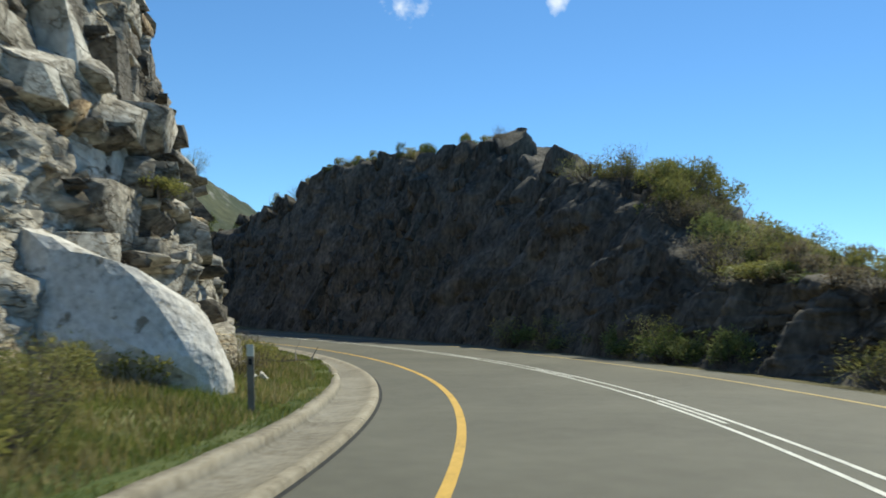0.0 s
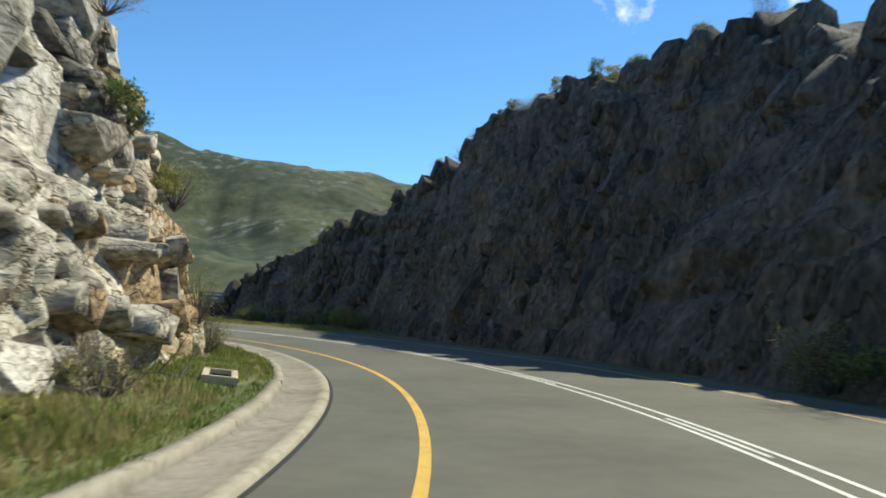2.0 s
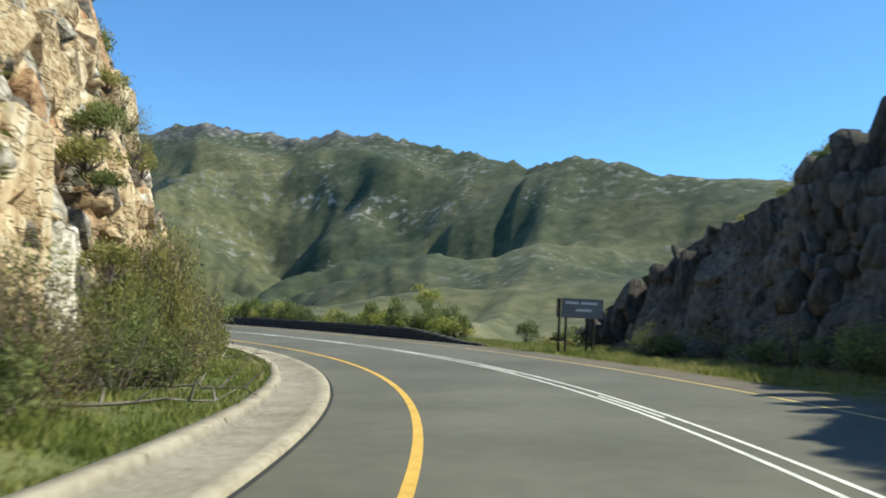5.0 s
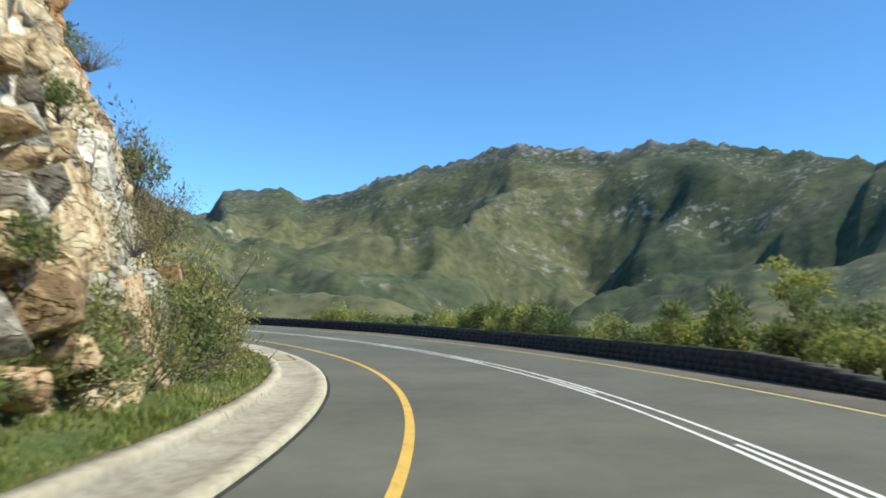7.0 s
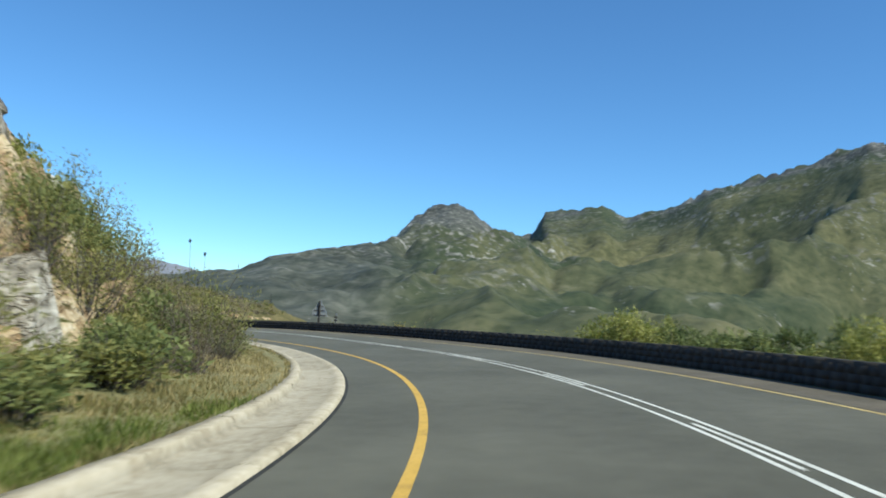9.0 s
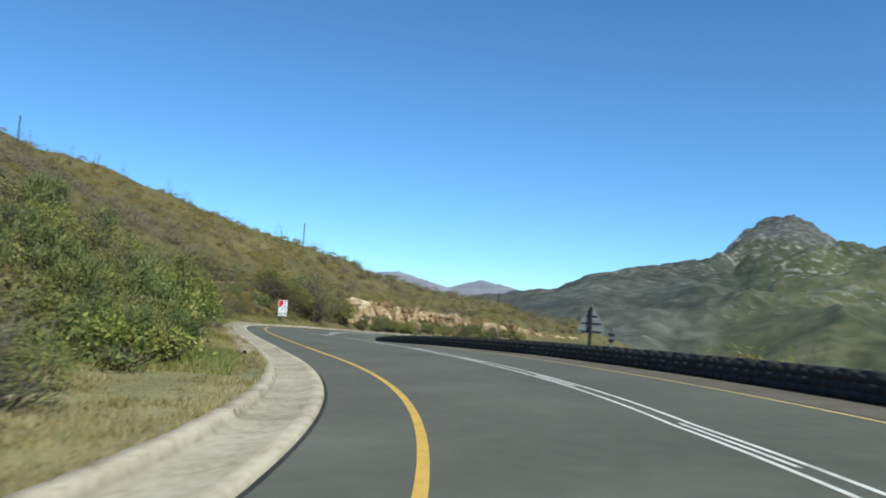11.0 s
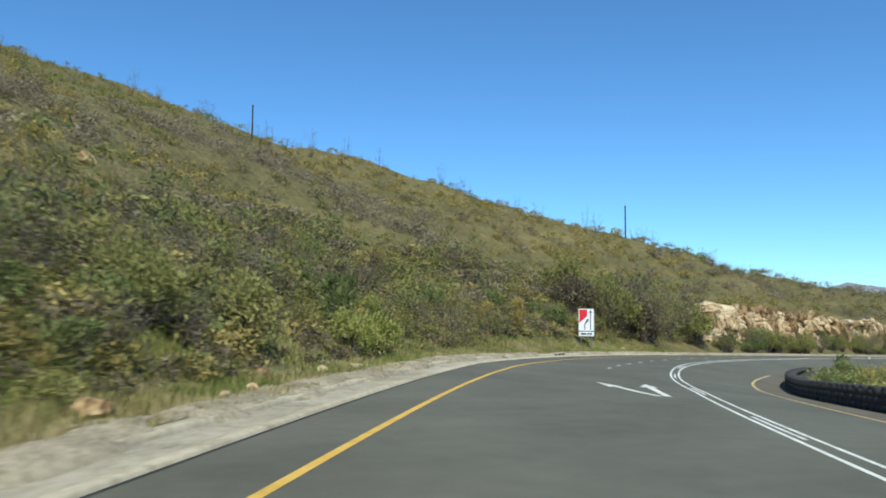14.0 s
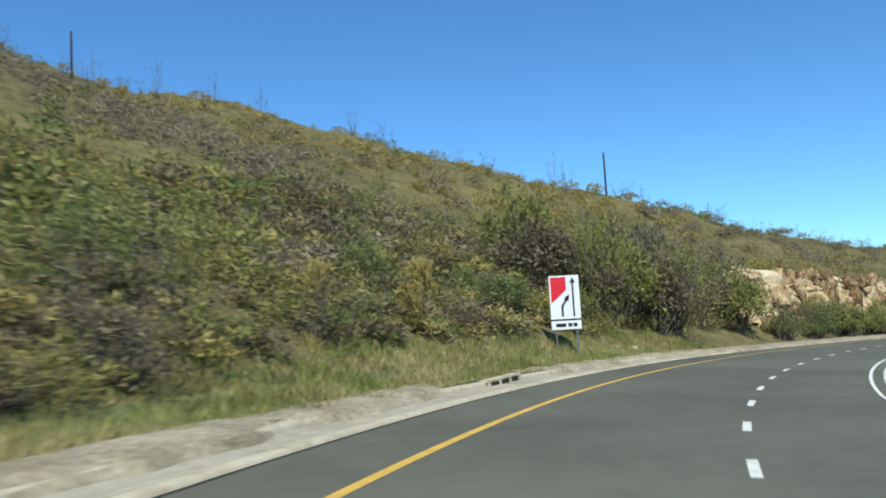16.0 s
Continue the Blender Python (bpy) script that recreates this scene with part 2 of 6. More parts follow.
SOIL = material("hill_soil", [(0.062, 0.058, 0.024), (0.10, 0.09, 0.034), (0.15, 0.125, 0.048), (0.21, 0.17, 0.074)], 0.2, 0.95, 0.6, 2.5, 0.55, bump_dist=0.2)
GRASS = island_variation(leafy(material("grass_blades", [(0.10, 0.135, 0.024), (0.19, 0.225, 0.048), (0.30, 0.30, 0.09), (0.42, 0.38, 0.17)], 0.25, 0.75, 0), 0.3), 0.18)
MOUNTAIN = material("mountain_scrub", [(0.056, 0.058, 0.028), (0.096, 0.096, 0.043), (0.138, 0.130, 0.060), (0.185, 0.163, 0.083)], 0.008, 0.95, 0.35, 0.06, 0.5, bump_dist=4.0)
two_tone(MOUNTAIN, "bush", [(0.022, 0.034, 0.017), (0.040, 0.054, 0.026), (0.062, 0.074, 0.036), (0.088, 0.095, 0.048)])
two_tone(MOUNTAIN, "crag", [(0.03, 0.031, 0.031), (0.062, 0.063, 0.06), (0.115, 0.113, 0.105), (0.21, 0.205, 0.185)])
two_tone(MOUNTAIN, "rock", [(0.05, 0.048, 0.043), (0.13, 0.125, 0.11), (0.25, 0.235, 0.205), (0.42, 0.395, 0.34)], 0.09)
freckled(MOUNTAIN, 0.11, 0.5, 0.68, (0.7, 0.75, 0.72))
freckled(MOUNTAIN, 0.045, 0.52, 0.7, (0.8, 0.84, 0.8))
boulders(MOUNTAIN, 0.2, 0.63, 0.7, (0.24, 0.23, 0.20), 0.009)
# distance haze put into the colour of the farthest grey rock peaks
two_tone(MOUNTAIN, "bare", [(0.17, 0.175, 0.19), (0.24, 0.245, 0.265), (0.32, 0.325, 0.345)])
BARK = material("bark", [(0.06, 0.05, 0.04), (0.13, 0.11, 0.09), (0.22, 0.19, 0.16)], 4, 0.9, 0.4)
POLE = material("creosote_pole", [(0.02, 0.018, 0.016), (0.045, 0.04, 0.035)], 3, 0.85, 0.3)
STEEL = material("galvanised_steel", [(0.22, 0.23, 0.24), (0.34, 0.35, 0.36)], 6, 0.45, 0.05, metallic=0.7)
SIGN_GREY = material("grey_sign_back", [(0.17, 0.18, 0.18), (0.26, 0.27, 0.27)], 1.5, 0.6, 0.05)
SIGN_WHITE = material("white_sign_sheet", [(0.70, 0.71, 0.72), (0.82, 0.82, 0.82)], 3, 0.4, 0)
SIGN_RED = material("red_sign_sheet", [(0.55, 0.02, 0.03), (0.66, 0.03, 0.04)], 3, 0.4, 0)
SIGN_BLACK = material("black_sign_sheet", [(0.012, 0.012, 0.012), (0.02, 0.02, 0.02)], 3, 0.5, 0)
LEAF = {
    "green": [(0.072, 0.10, 0.03), (0.13, 0.16, 0.05), (0.21, 0.235, 0.08), (0.31, 0.32, 0.125)],
    "lime": [(0.11, 0.14, 0.03), (0.23, 0.255, 0.055), (0.38, 0.375, 0.10), (0.52, 0.48, 0.17)],
    "olive": [(0.135, 0.14, 0.042), (0.21, 0.21, 0.06), (0.29, 0.275, 0.085), (0.38, 0.34, 0.125)],
    "straw": [(0.165, 0.138, 0.042), (0.29, 0.235, 0.07), (0.39, 0.31, 0.10), (0.47, 0.39, 0.16)],
    "grey": [(0.10, 0.082, 0.05), (0.155, 0.127, 0.078), (0.225, 0.187, 0.118), (0.335, 0.285, 0.19)],
}
LEAF = {k: island_variation(leafy(material("leaves_" + k, [tuple(1.13 * u for u in c) for c in v], 0.6, 0.75, 0, per_object=0.14), 0.38), 0.18) for k, v in LEAF.items()}


# ---------------------------------------------------------------- mesh helpers
def mesh_object(name, verts, faces, mat, parent=None, label="", smooth=False):
    """One mesh object from arrays of places and of faces that all have the same number of corners."""
    verts, faces = np.asarray(verts, dtype=np.float32), np.asarray(faces, dtype=np.int32)
    me = bpy.data.meshes.new(name)
    k = faces.shape[1]
    me.vertices.add(len(verts))
    me.vertices.foreach_set("co", verts.ravel())
    me.loops.add(faces.size)
    me.loops.foreach_set("vertex_index", faces.ravel())
    me.polygons.add(len(faces))
    me.polygons.foreach_set("loop_start", np.arange(len(faces), dtype=np.int32) * k)
    me.polygons.foreach_set("loop_total", np.full(len(faces), k, dtype=np.int32))
    if smooth:
        me.polygons.foreach_set("use_smooth", np.ones(len(faces), dtype=bool))
    me.update(calc_edges=True)
    me.materials.append(mat)
    ob = new(name, me)
    if parent:
        ob.parent = parent
    if label:
        ob["label"] = label
    return ob


def part(name, bm, mat, parent=None, label="", smooth=False):
    """Links a bmesh as one mesh object under a thing or a part."""
    me = bpy.data.meshes.new(name)
    bm.to_mesh(me)
    bm.free()
    if smooth:
        for p in me.polygons:
            p.use_smooth = True
    me.materials.append(mat)
    ob = new(name, me)
    if parent:
        ob.parent = parent
    if label:
        ob["label"] = label
    return ob


def box(sx, sy, sz, at=(0, 0, 0), bevel=0.0, bm=None):
    bm = bm or bmesh.new()
    made = bmesh.ops.create_cube(bm, size=1.0)["verts"]
    bmesh.ops.scale(bm, verts=made, vec=(sx, sy, sz))
    bmesh.ops.translate(bm, verts=made, vec=at)
    if bevel:
        edges = list({e for v in made for e in v.link_edges})
        bmesh.ops.bevel(bm, geom=edges, offset=bevel, segments=2, affect="EDGES")
    return bm


def rod(r1, r2, h, at=(0, 0, 0), n=10, bm=None):
    bm = bm or bmesh.new()
    made = bmesh.ops.create_cone(bm, cap_ends=True, segments=n, radius1=r1, radius2=r2, depth=h)["verts"]
    bmesh.ops.translate(bm, verts=made, vec=(at[0], at[1], at[2] + h / 2))
    return bm


def grid_faces(nu, nv):
    i = np.arange(nu - 1)[:, None] * nv + np.arange(nv - 1)[None, :]
    return np.stack([i, i + nv, i + nv + 1, i + 1], -1).reshape(-1, 4)


def smoothstep(x, a, b):
    t = np.clip((np.asarray(x, dtype=float) - a) / (b - a), 0, 1)
    return t * t * (3 - 2 * t)


def value_noise(x, y, seed=0):
    """Smooth noise, -1 to 1, on arrays."""
    x, y = np.asarray(x, dtype=float), np.asarray(y, dtype=float)
    xi, yi = np.floor(x).astype(np.int64), np.floor(y).astype(np.int64)
    fx, fy = x - xi, y - yi
    fx, fy = fx * fx * (3 - 2 * fx), fy * fy * (3 - 2 * fy)

    def h(a, b):
        v = np.sin(a * 127.1 + b * 311.7 + seed * 74.7) * 43758.5453
        return (v - np.floor(v)) * 2 - 1

    return (h(xi, yi) * (1 - fx) + h(xi + 1, yi) * fx) * (1 - fy) + (h(xi, yi + 1) * (1 - fx) + h(xi + 1, yi + 1) * fx) * fy


def fbm(x, y, seed=0, octaves=5):
    return sum(value_noise(np.asarray(x) * 2.03 ** k, np.asarray(y) * 2.03 ** k, seed + 17 * k) * 0.5 ** k for k in range(octaves))


def blocks(u, v, cu, cv, seed):
    """Cellular blocks on arrays: a random level with a random tilt for each cell, and the distance to the cell's border."""
    pu, pv = u / cu, v / cv
    iu, iv = np.floor(pu).astype(np.int64), np.floor(pv).astype(np.int64)
    best, second = np.full(u.shape, 9.0), np.full(u.shape, 9.0)
    level = np.zeros(u.shape)

    def h(a, b, k):
        t = np.sin(a * 127.1 + b * 311.7 + (seed * 13 + k) * 53.3) * 43758.5453
        return t - np.floor(t)

    for du in (-1, 0, 1):
        for dv in (-1, 0, 1):
            a, b = iu + du, iv + dv
            ku, kv = a + 0.15 + 0.7 * h(a, b, 1), b + 0.15 + 0.7 * h(a, b, 2)
            d = np.maximum(np.abs(pu - ku), np.abs(pv - kv)) + 0.25 * (np.abs(pu - ku) + np.abs(pv - kv))
            lev = h(a, b, 3) - 0.5 + (pu - ku) * (h(a, b, 4) - 0.5) * 1.0 - (pv - kv) * (h(a, b, 5) - 0.45) * 1.1
            near = d < best
            second = np.where(near, best, np.minimum(second, d))
            level = np.where(near, lev, level)
            best = np.where(near, d, best)
    return level, second - best


# ---------------------------------------------------------------- the road's line
KAPPA = [15.2, 16.1, 17.0, 17.6, 17.6, 17.2, 17.0, 17.0, 15.7, 15.1, 14.2, 15.5, 18.5, 16.9, 6.5, -0.3, -1.7, -6.1, -13.3,
         -14.9, -11.3, -7.5, -5.5, -4.5, -3.8]                       # bend, per km, every 12 m from s = -12
BANK = [0.074, 0.045, 0.053, 0.069, 0.045, -0.046, 0.003, 0.025]   # cross-fall every 40 m
GRADE = [-0.023, -0.023, -0.017, -0.013, -0.025, -0.022, -0.03, -0.027]
SF = np.arange(-60, 380, 1.0)
kap = np.interp(SF, -12 + 12 * np.arange(len(KAPPA)), KAPPA) / 1000
THETA = np.cumsum(kap)
THETA -= np.interp(0, SF, THETA)
RX, RY = np.cumsum(-np.sin(THETA)), np.cumsum(np.cos(THETA))
RX -= np.interp(0, SF, RX)
RY -= np.interp(0, SF, RY)
RZ = np.cumsum(np.interp(SF, 40 * np.arange(8), GRADE))
RZ -= np.interp(0, SF, RZ)
EDGE_L, LINE_L, BACK_L = -4.74, -3.4, -6.1


def gutter_width(s):
    """How much of the gutter's full section of 1.46 m lies free."""
    return 1.46 * np.interp(s, [-60, 30, 52, 130, 160, 185], [0.70, 0.70, 0.86, 0.86, 0.80, 0.74])


def road_z(s, o):
    extra = -0.11 * smoothstep(s, 170, 215) * np.maximum(np.minimum(o, 9.0) - 1.5, 0)
    return np.interp(s, SF, RZ) + np.interp(s, 40 * np.arange(8), BANK[:8], left=BANK[0], right=BANK[-1]) * np.clip(o, -8, 9) + extra


def edge_r(s):
    """The asphalt's right edge."""
    return np.interp(s, [-60, 60, 80, 140, 168, 200, 222, 260], [4.0, 4.0, 4.0, 4.25, 5.0, 5.8, 6.6, 7.5])


def on_road(s, o, dz=0.0):
    """World places of road coordinates (along, across to the right)."""
    s, o = np.broadcast_arrays(np.asarray(s, dtype=float), np.asarray(o, dtype=float))
    t = np.interp(s, SF, THETA)
    return np.stack([np.interp(s, SF, RX) + o * np.cos(t), np.interp(s, SF, RY) + o * np.sin(t), road_z(s, o) + dz], -1)


def heading(s):
    return float(np.interp(s, SF, THETA))


def near_road(x, y):
    """Along and across for world places."""
    x, y = np.asarray(x, dtype=float).ravel(), np.asarray(y, dtype=float).ravel()
    s, o = np.empty(len(x)), np.empty(len(x))
    for a in range(0, len(x), 20000):
        xs, ys = x[a:a + 20000], y[a:a + 20000]
        i = ((xs[:, None] - RX) ** 2 + (ys[:, None] - RY) ** 2).argmin(1)
        dx, dy = xs - RX[i], ys - RY[i]
        c, n = np.cos(THETA[i]), np.sin(THETA[i])
        s[a:a + 20000], o[a:a + 20000] = SF[i] - n * dx + c * dy, c * dx + n * dy
    return s, o


# ---------------------------------------------------------------- the lie of the land
def height_left(s):
    """Height of the rock face on the inside of the bend."""
    return np.interp(s, [-60, 0, 30, 50, 70, 88, 98, 106, 116, 124, 130, 138], [11, 12, 13.5, 12.5, 11.3, 10.8, 9.3, 7.9, 7.1, 6.2, 4.6, 1.6])


def height_right(s):
    """Height of the shaded cutting on the outside of the bend."""
    return np.interp(s, [-60, 0, 10, 20, 25, 28, 31, 36, 39, 42, 47, 55, 62, 66, 69, 74, 78, 83, 86, 89, 92],
                     [0.8, 1.1, 1.6, 2.5, 3.3, 4.8, 7.2, 8.4, 8.9, 11.4, 12.9, 13.1, 13.3, 12.3, 11.4, 9.6, 7.3, 4.8, 2.4, 0.5, 0])


def foot_left(s):
    """Where the inner rock face meets the verge."""
    return np.interp(s, [-14, 10, 20, 30, 40, 50, 60, 80, 88, 94, 104, 112, 124, 138], [-11, -10.2, -8.6, -8.0, -7.6, -7.2, -8.0, -7.9, -7.2, -7.2, -8.2, -8.8, -9.0, -11])


def lean_left(s):
    return np.interp(s, [-14, 60, 90, 104, 115, 138], [0.32, 0.36, 0.42, 0.5, 0.65, 0.9])


def lean_right(s):
    return np.interp(s, [30, 43, 50, 56], [0.54, 0.50, 0.42, 0.40])


def foot_right(s):
    return edge_r(s) + 0.7 + 5.0 * smoothstep(s, 54, 77)


def crest(x, y):
    """Upper limit of the hillside: the skyline's ridge, falling away behind it."""
    ridge = np.interp(-x, [60, 112, 142, 190, 230, 300], [47, 34.6, 22.2, 9.5, 3.0, -4])
    back = np.interp(-x, [60, 112, 142, 190, 230, 300], [-70, -75, -78, -69, -62, -56])
    return ridge - 0.22 * np.maximum(back - y, 0)


def land(s, o, x, y):
    """Ground height at world places with their road coordinates."""
    zr = road_z(s, np.clip(o, BACK_L, edge_r(s)))
    d = np.maximum(BACK_L - o, 0)
    rock = 1 - smoothstep(s, 126, 142)
    q = foot_left(s) - 1.3 - o
    steep = np.clip(q / lean_left(s), 0, np.maximum(height_left(s) - 0.4, 0)) + 0.22 * np.clip(d - 9, 0, 30)
    lawn = 2.8 * smoothstep(s, 112, 122) * (1 - smoothstep(s, 150, 164))
    hill = np.interp(np.maximum(d - lawn, 0.04 * d), [0, 1.5, 6, 11, 20, 27, 53, 110], [0, 0.2, 3.2, 5.8, 10.2, 13.7, 25.0, 49])
    verge = 0.10 * np.minimum(d, 3.2)
    left = verge * rock + steep * rock + hill * (1 - rock)
    left = left + (fbm(x * 0.09, y * 0.09, 3) * 0.9 + fbm(x * 0.4, y * 0.4, 5, 3) * 0.22) * smoothstep(d, 2.5, 14)
    zl = zr + left
    lim = crest(x, y) + fbm(x * 0.05, y * 0.05, 8) * 0.8
    zl = np.where(d > 4, np.minimum(zl, lim), zl)
    e = np.maximum(o - edge_r(s), 0)
    rock_r = smoothstep(s, -10, 4)
    cliff = rock_r * np.clip((o - foot_right(s) - 2.0) / lean_right(s), 0, np.maximum(height_right(s) - 0.6, 0)) + (1 - rock_r) * smoothstep(e, 0.4, 5.0) * height_right(s)
    cliff = cliff - 0.2 * np.clip(e - 6.5, 0, 70)  * (s < 90)
    drop_on = smoothstep(s, 90, 100)
    drop = -0.42 * np.clip(e - 1.6 - 5 * (1 - smoothstep(s, 88, 104)), 0, 50) * drop_on
    drop = drop * (1 - 0.6 * smoothstep(s, 205, 240))
    far = fbm(x * 0.05, y * 0.05, 21) * 1.2 * smoothstep(e, 6, 30) + 0.12 * fbm(x * 0.5, y * 0.5, 4, 3) * smoothstep(e, 0.5, 3)
    z = np.where(o < 0, zl, zr + cliff + drop + far)
    inside = (o > BACK_L) & (o < edge_r(s))
    return np.where(inside, zr - 0.12, z)


def ground_z(x, y):
    s, o = near_road(x, y)
    return land(s, o, np.asarray(x, dtype=float).ravel(), np.asarray(y, dtype=float).ravel())


# ---------------------------------------------------------------- ground: one sheet round the road, joined to the far slopes
def build_ground():
    verts, faces, count = [], [], 0

    def sheet(p, nu, nv, flip):
        nonlocal count
        f = grid_faces(nu, nv)
        faces.append((f[:, ::-1] if flip else f) + count)
        verts.append(p)
        count += len(p)

    s = np.arange(-55, 345, 0.8)
    left = BACK_L - np.concatenate([[-0.1, 0.0, 0.3], np.arange(0.8, 12, 0.7), np.arange(12, 40, 1.5)])
    S, O = np.meshgrid(s, left, indexing="ij")
    P = on_road(S, O).reshape(-1, 3)
    P[:, 2] = land(S.ravel(), O.ravel(), P[:, 0], P[:, 1])
    P[:, 2][O.ravel() > BACK_L - 0.05] += 0.10
    sheet(P, len(s), len(left), False)
    right = np.concatenate([[-0.15, 0.0, 0.4], np.arange(0.9, 12, 0.7), np.arange(12, 40, 1.5)])
    S, E = np.meshgrid(s, right, indexing="ij")
    O = edge_r(S) + E
    P = on_road(S, O).reshape(-1, 3)
    P[:, 2] = land(S.ravel(), O.ravel(), P[:, 0], P[:, 1])
    sheet(P, len(s), len(right), True)
    gx, gy = np.arange(-420, 200, 2.5), np.arange(-220, 330, 2.5)
    X, Y = np.meshgrid(gx, gy, indexing="ij")
    s, o = near_road(X, Y)
    Z = land(s, o, X.ravel(), Y.ravel())
    covered = (o > BACK_L - 37) & (o < edge_r(s) + 37) & (s > -54) & (s < 343)
    Z = Z - 0.6 * covered - 1.6 * ((o > -14) & (o < 12) & (s > -59))
    mid = np.hypot(X.ravel() + 80, Y.ravel() - 20)
    Z = Z * (1 - smoothstep(mid, 200, 300)) - 24 * smoothstep(mid, 200, 300)
    sheet(np.stack([X.ravel(), Y.ravel(), Z], -1), len(gx), len(gy), True)
    ob = mesh_object("ground", np.concatenate(verts), np.concatenate(faces), SOIL, smooth=True)
    return tagged(ob, "dry olive-brown fynbos soil of verges and hillside", "ground", kind="structure")


build_ground()


# ---------------------------------------------------------------- mountains across the valley
def build_mountains():
    az = np.radians(np.concatenate([np.arange(-185, 20, 4.0), np.arange(20, 140, 0.22), np.arange(140, 176, 4.0)]))
    r = np.concatenate([np.arange(190, 700, 9.0), np.arange(700, 2000, 18.0), np.arange(2000, 4700, 60.0)])
    deg = np.degrees(az)
    # skyline ridge: bearing, height, distance
    A = [-185, -60, 10, 18, 22.7, 25.5, 30.2, 34.1, 38.2, 42.7, 45.5, 47.5, 49.2, 51, 52.9, 57, 62.7, 67.9, 70, 75.1, 77.7, 81.4, 87.4, 89.7, 93.3, 94.9,
         99, 99.8, 101.9, 104.3, 105.7, 107.5, 110, 115, 120.6, 122.5, 126.4, 128.8, 132.4, 140, 176]
    H = [40, 40, 10, 60, 114, 133, 140, 137, 142, 154, 164, 175, 184, 183, 186, 234, 283, 315, 303, 324, 341, 324, 297, 271, 251, 291,
         275, 213, 204, 268, 290, 267, 158, 91, 49, 62, 163, 116, 178, 120, 60]
    D = [1500, 1500, 900, 900, 920, 850, 820, 790, 790, 831, 845, 862, 877, 920, 974, 1150, 1310, 1415, 1444, 1511, 1559, 1658, 1805, 1854, 1975, 2025,
         2073, 2073, 2072, 2071, 2071, 2070, 1870, 1599, 1497, 2396, 3995, 3994, 3993, 3900, 3000]
    top, ridge = np.interp(deg, A, H), np.interp(deg, A, D)
    ker = np.exp(-np.linspace(-2, 2, 9) ** 2)
    ridge = np.convolve(np.pad(ridge, 4, mode='edge'), ker / ker.sum(), 'valid')
    front_el = np.interp(deg, [20, 60, 70, 80, 86, 92, 100, 110, 115, 121, 126, 140], [3.0, 4, 5.0, 6.5, 7.0, 6.2, 5.25, 4.6, 3.6, 1.7, 0.6, 0.5])
    front = np.interp(deg, [20, 60, 80, 100, 115, 126], [400, 520, 800, 950, 950, 850])
    AZ, R = np.meshgrid(az, r, indexing="ij")
    CREST_AT, CREST_R, CREST_Z = [46, 49.4, 52.5, 54.8, 57.9, 62, 66, 69], [870, 880, 880, 850, 770, 650, 560, 520], [172, 180, 166, 117, 69, 33, 4, -20]
    X, Y = -80 - np.sin(AZ) * R, 30 + np.cos(AZ) * R
    bend = deg[:, None] + 3.2 * fbm(X / 230, Y / 230, 91, 3) * np.clip((0.9 * ridge[:, None] - R) / (0.3 * ridge[:, None]), 0, 1)
    sweep = (smoothstep(deg, 38, 48) * (1 - smoothstep(deg, 66, 82)))[:, None]      # spurs run down to the left there
    bend = bend - 18 * sweep * np.clip((0.97 * ridge[:, None] - R) / ridge[:, None], 0, 0.5)
    top, ridge = np.interp(bend, A, H), np.interp(bend, deg, ridge)
    front_el, front = np.interp(bend, deg, front_el), np.interp(bend, deg, front)
    T, FR, rd_, f = top, np.tan(np.radians(front_el)) * front, ridge, front
    floor_z = -24.0
    up1 = floor_z + (FR - floor_z) * np.clip((R - 200) / (f - 200), 0, 1) ** 1.25
    t2 = np.clip((R - f) / (rd_ - f), 0, 1)
    up2 = FR + (T - FR) * (0.55 * t2 + 0.45 * t2 ** 1.5)
    Z = np.where(R < f, up1, up2)
    Z = np.where(R > rd_, T - np.interp(deg, [0, 40, 56, 70], [0.03, 0.03, 0.1, 0.3])[:, None] * (R - rd_), Z)
    # the nearer mountain on the right: its crest falls from the peak into the valley
    along = deg[:, None] + 0.9 * fbm(X / 320, Y / 320, 95, 3)
    crest_z, crest_r = np.interp(along, CREST_AT, CREST_Z), np.interp(along, CREST_AT, CREST_R)
    before = np.sqrt(np.maximum(crest_r - R, 0) ** 2 + 225) - 15
    near_hill = crest_z - 0.36 * np.minimum(before, 390) - 0.2 * np.maximum(before - 390, 0) - 0.55 * np.maximum(R - crest_r, 0) + 5 * fbm(X / 140, Y / 140, 96, 3)
    Z = Z + smoothstep(along, 46, 53) * np.maximum(near_hill - Z, 0)
    gully = np.abs(fbm(X / 360, Y / 360, 31, 3)) * 0.8 + np.abs(fbm(X / 110, Y / 110, 37, 4)) * 0.22
    face = np.clip((R - 230) / 250, 0, 1) * np.clip((rd_ - R) / (0.22 * rd_), 0, 1)
    Z = Z - gully * face * np.clip(T, 40, 300) * 0.30
    lateral = np.radians(bend) * 900 + 60 * fbm(X / 260, Y / 260, 33, 3)
    drain = 34 * np.minimum(np.abs(fbm(lateral / 150, R / 1500, 35, 3)), 0.6) + 9 * np.minimum(np.abs(fbm(lateral / 48, R / 600, 36, 3)), 0.6)
    Z = Z + (drain - 15) * face * np.clip((R - 480) / 350, 0, 1) * np.clip(T / 150, 0.25, 1.3)
    crag = np.abs(fbm(X / 45, Y / 45, 44, 5))
    rocky = smoothstep(np.abs(R - rd_), 0.10 * rd_, 0.0)
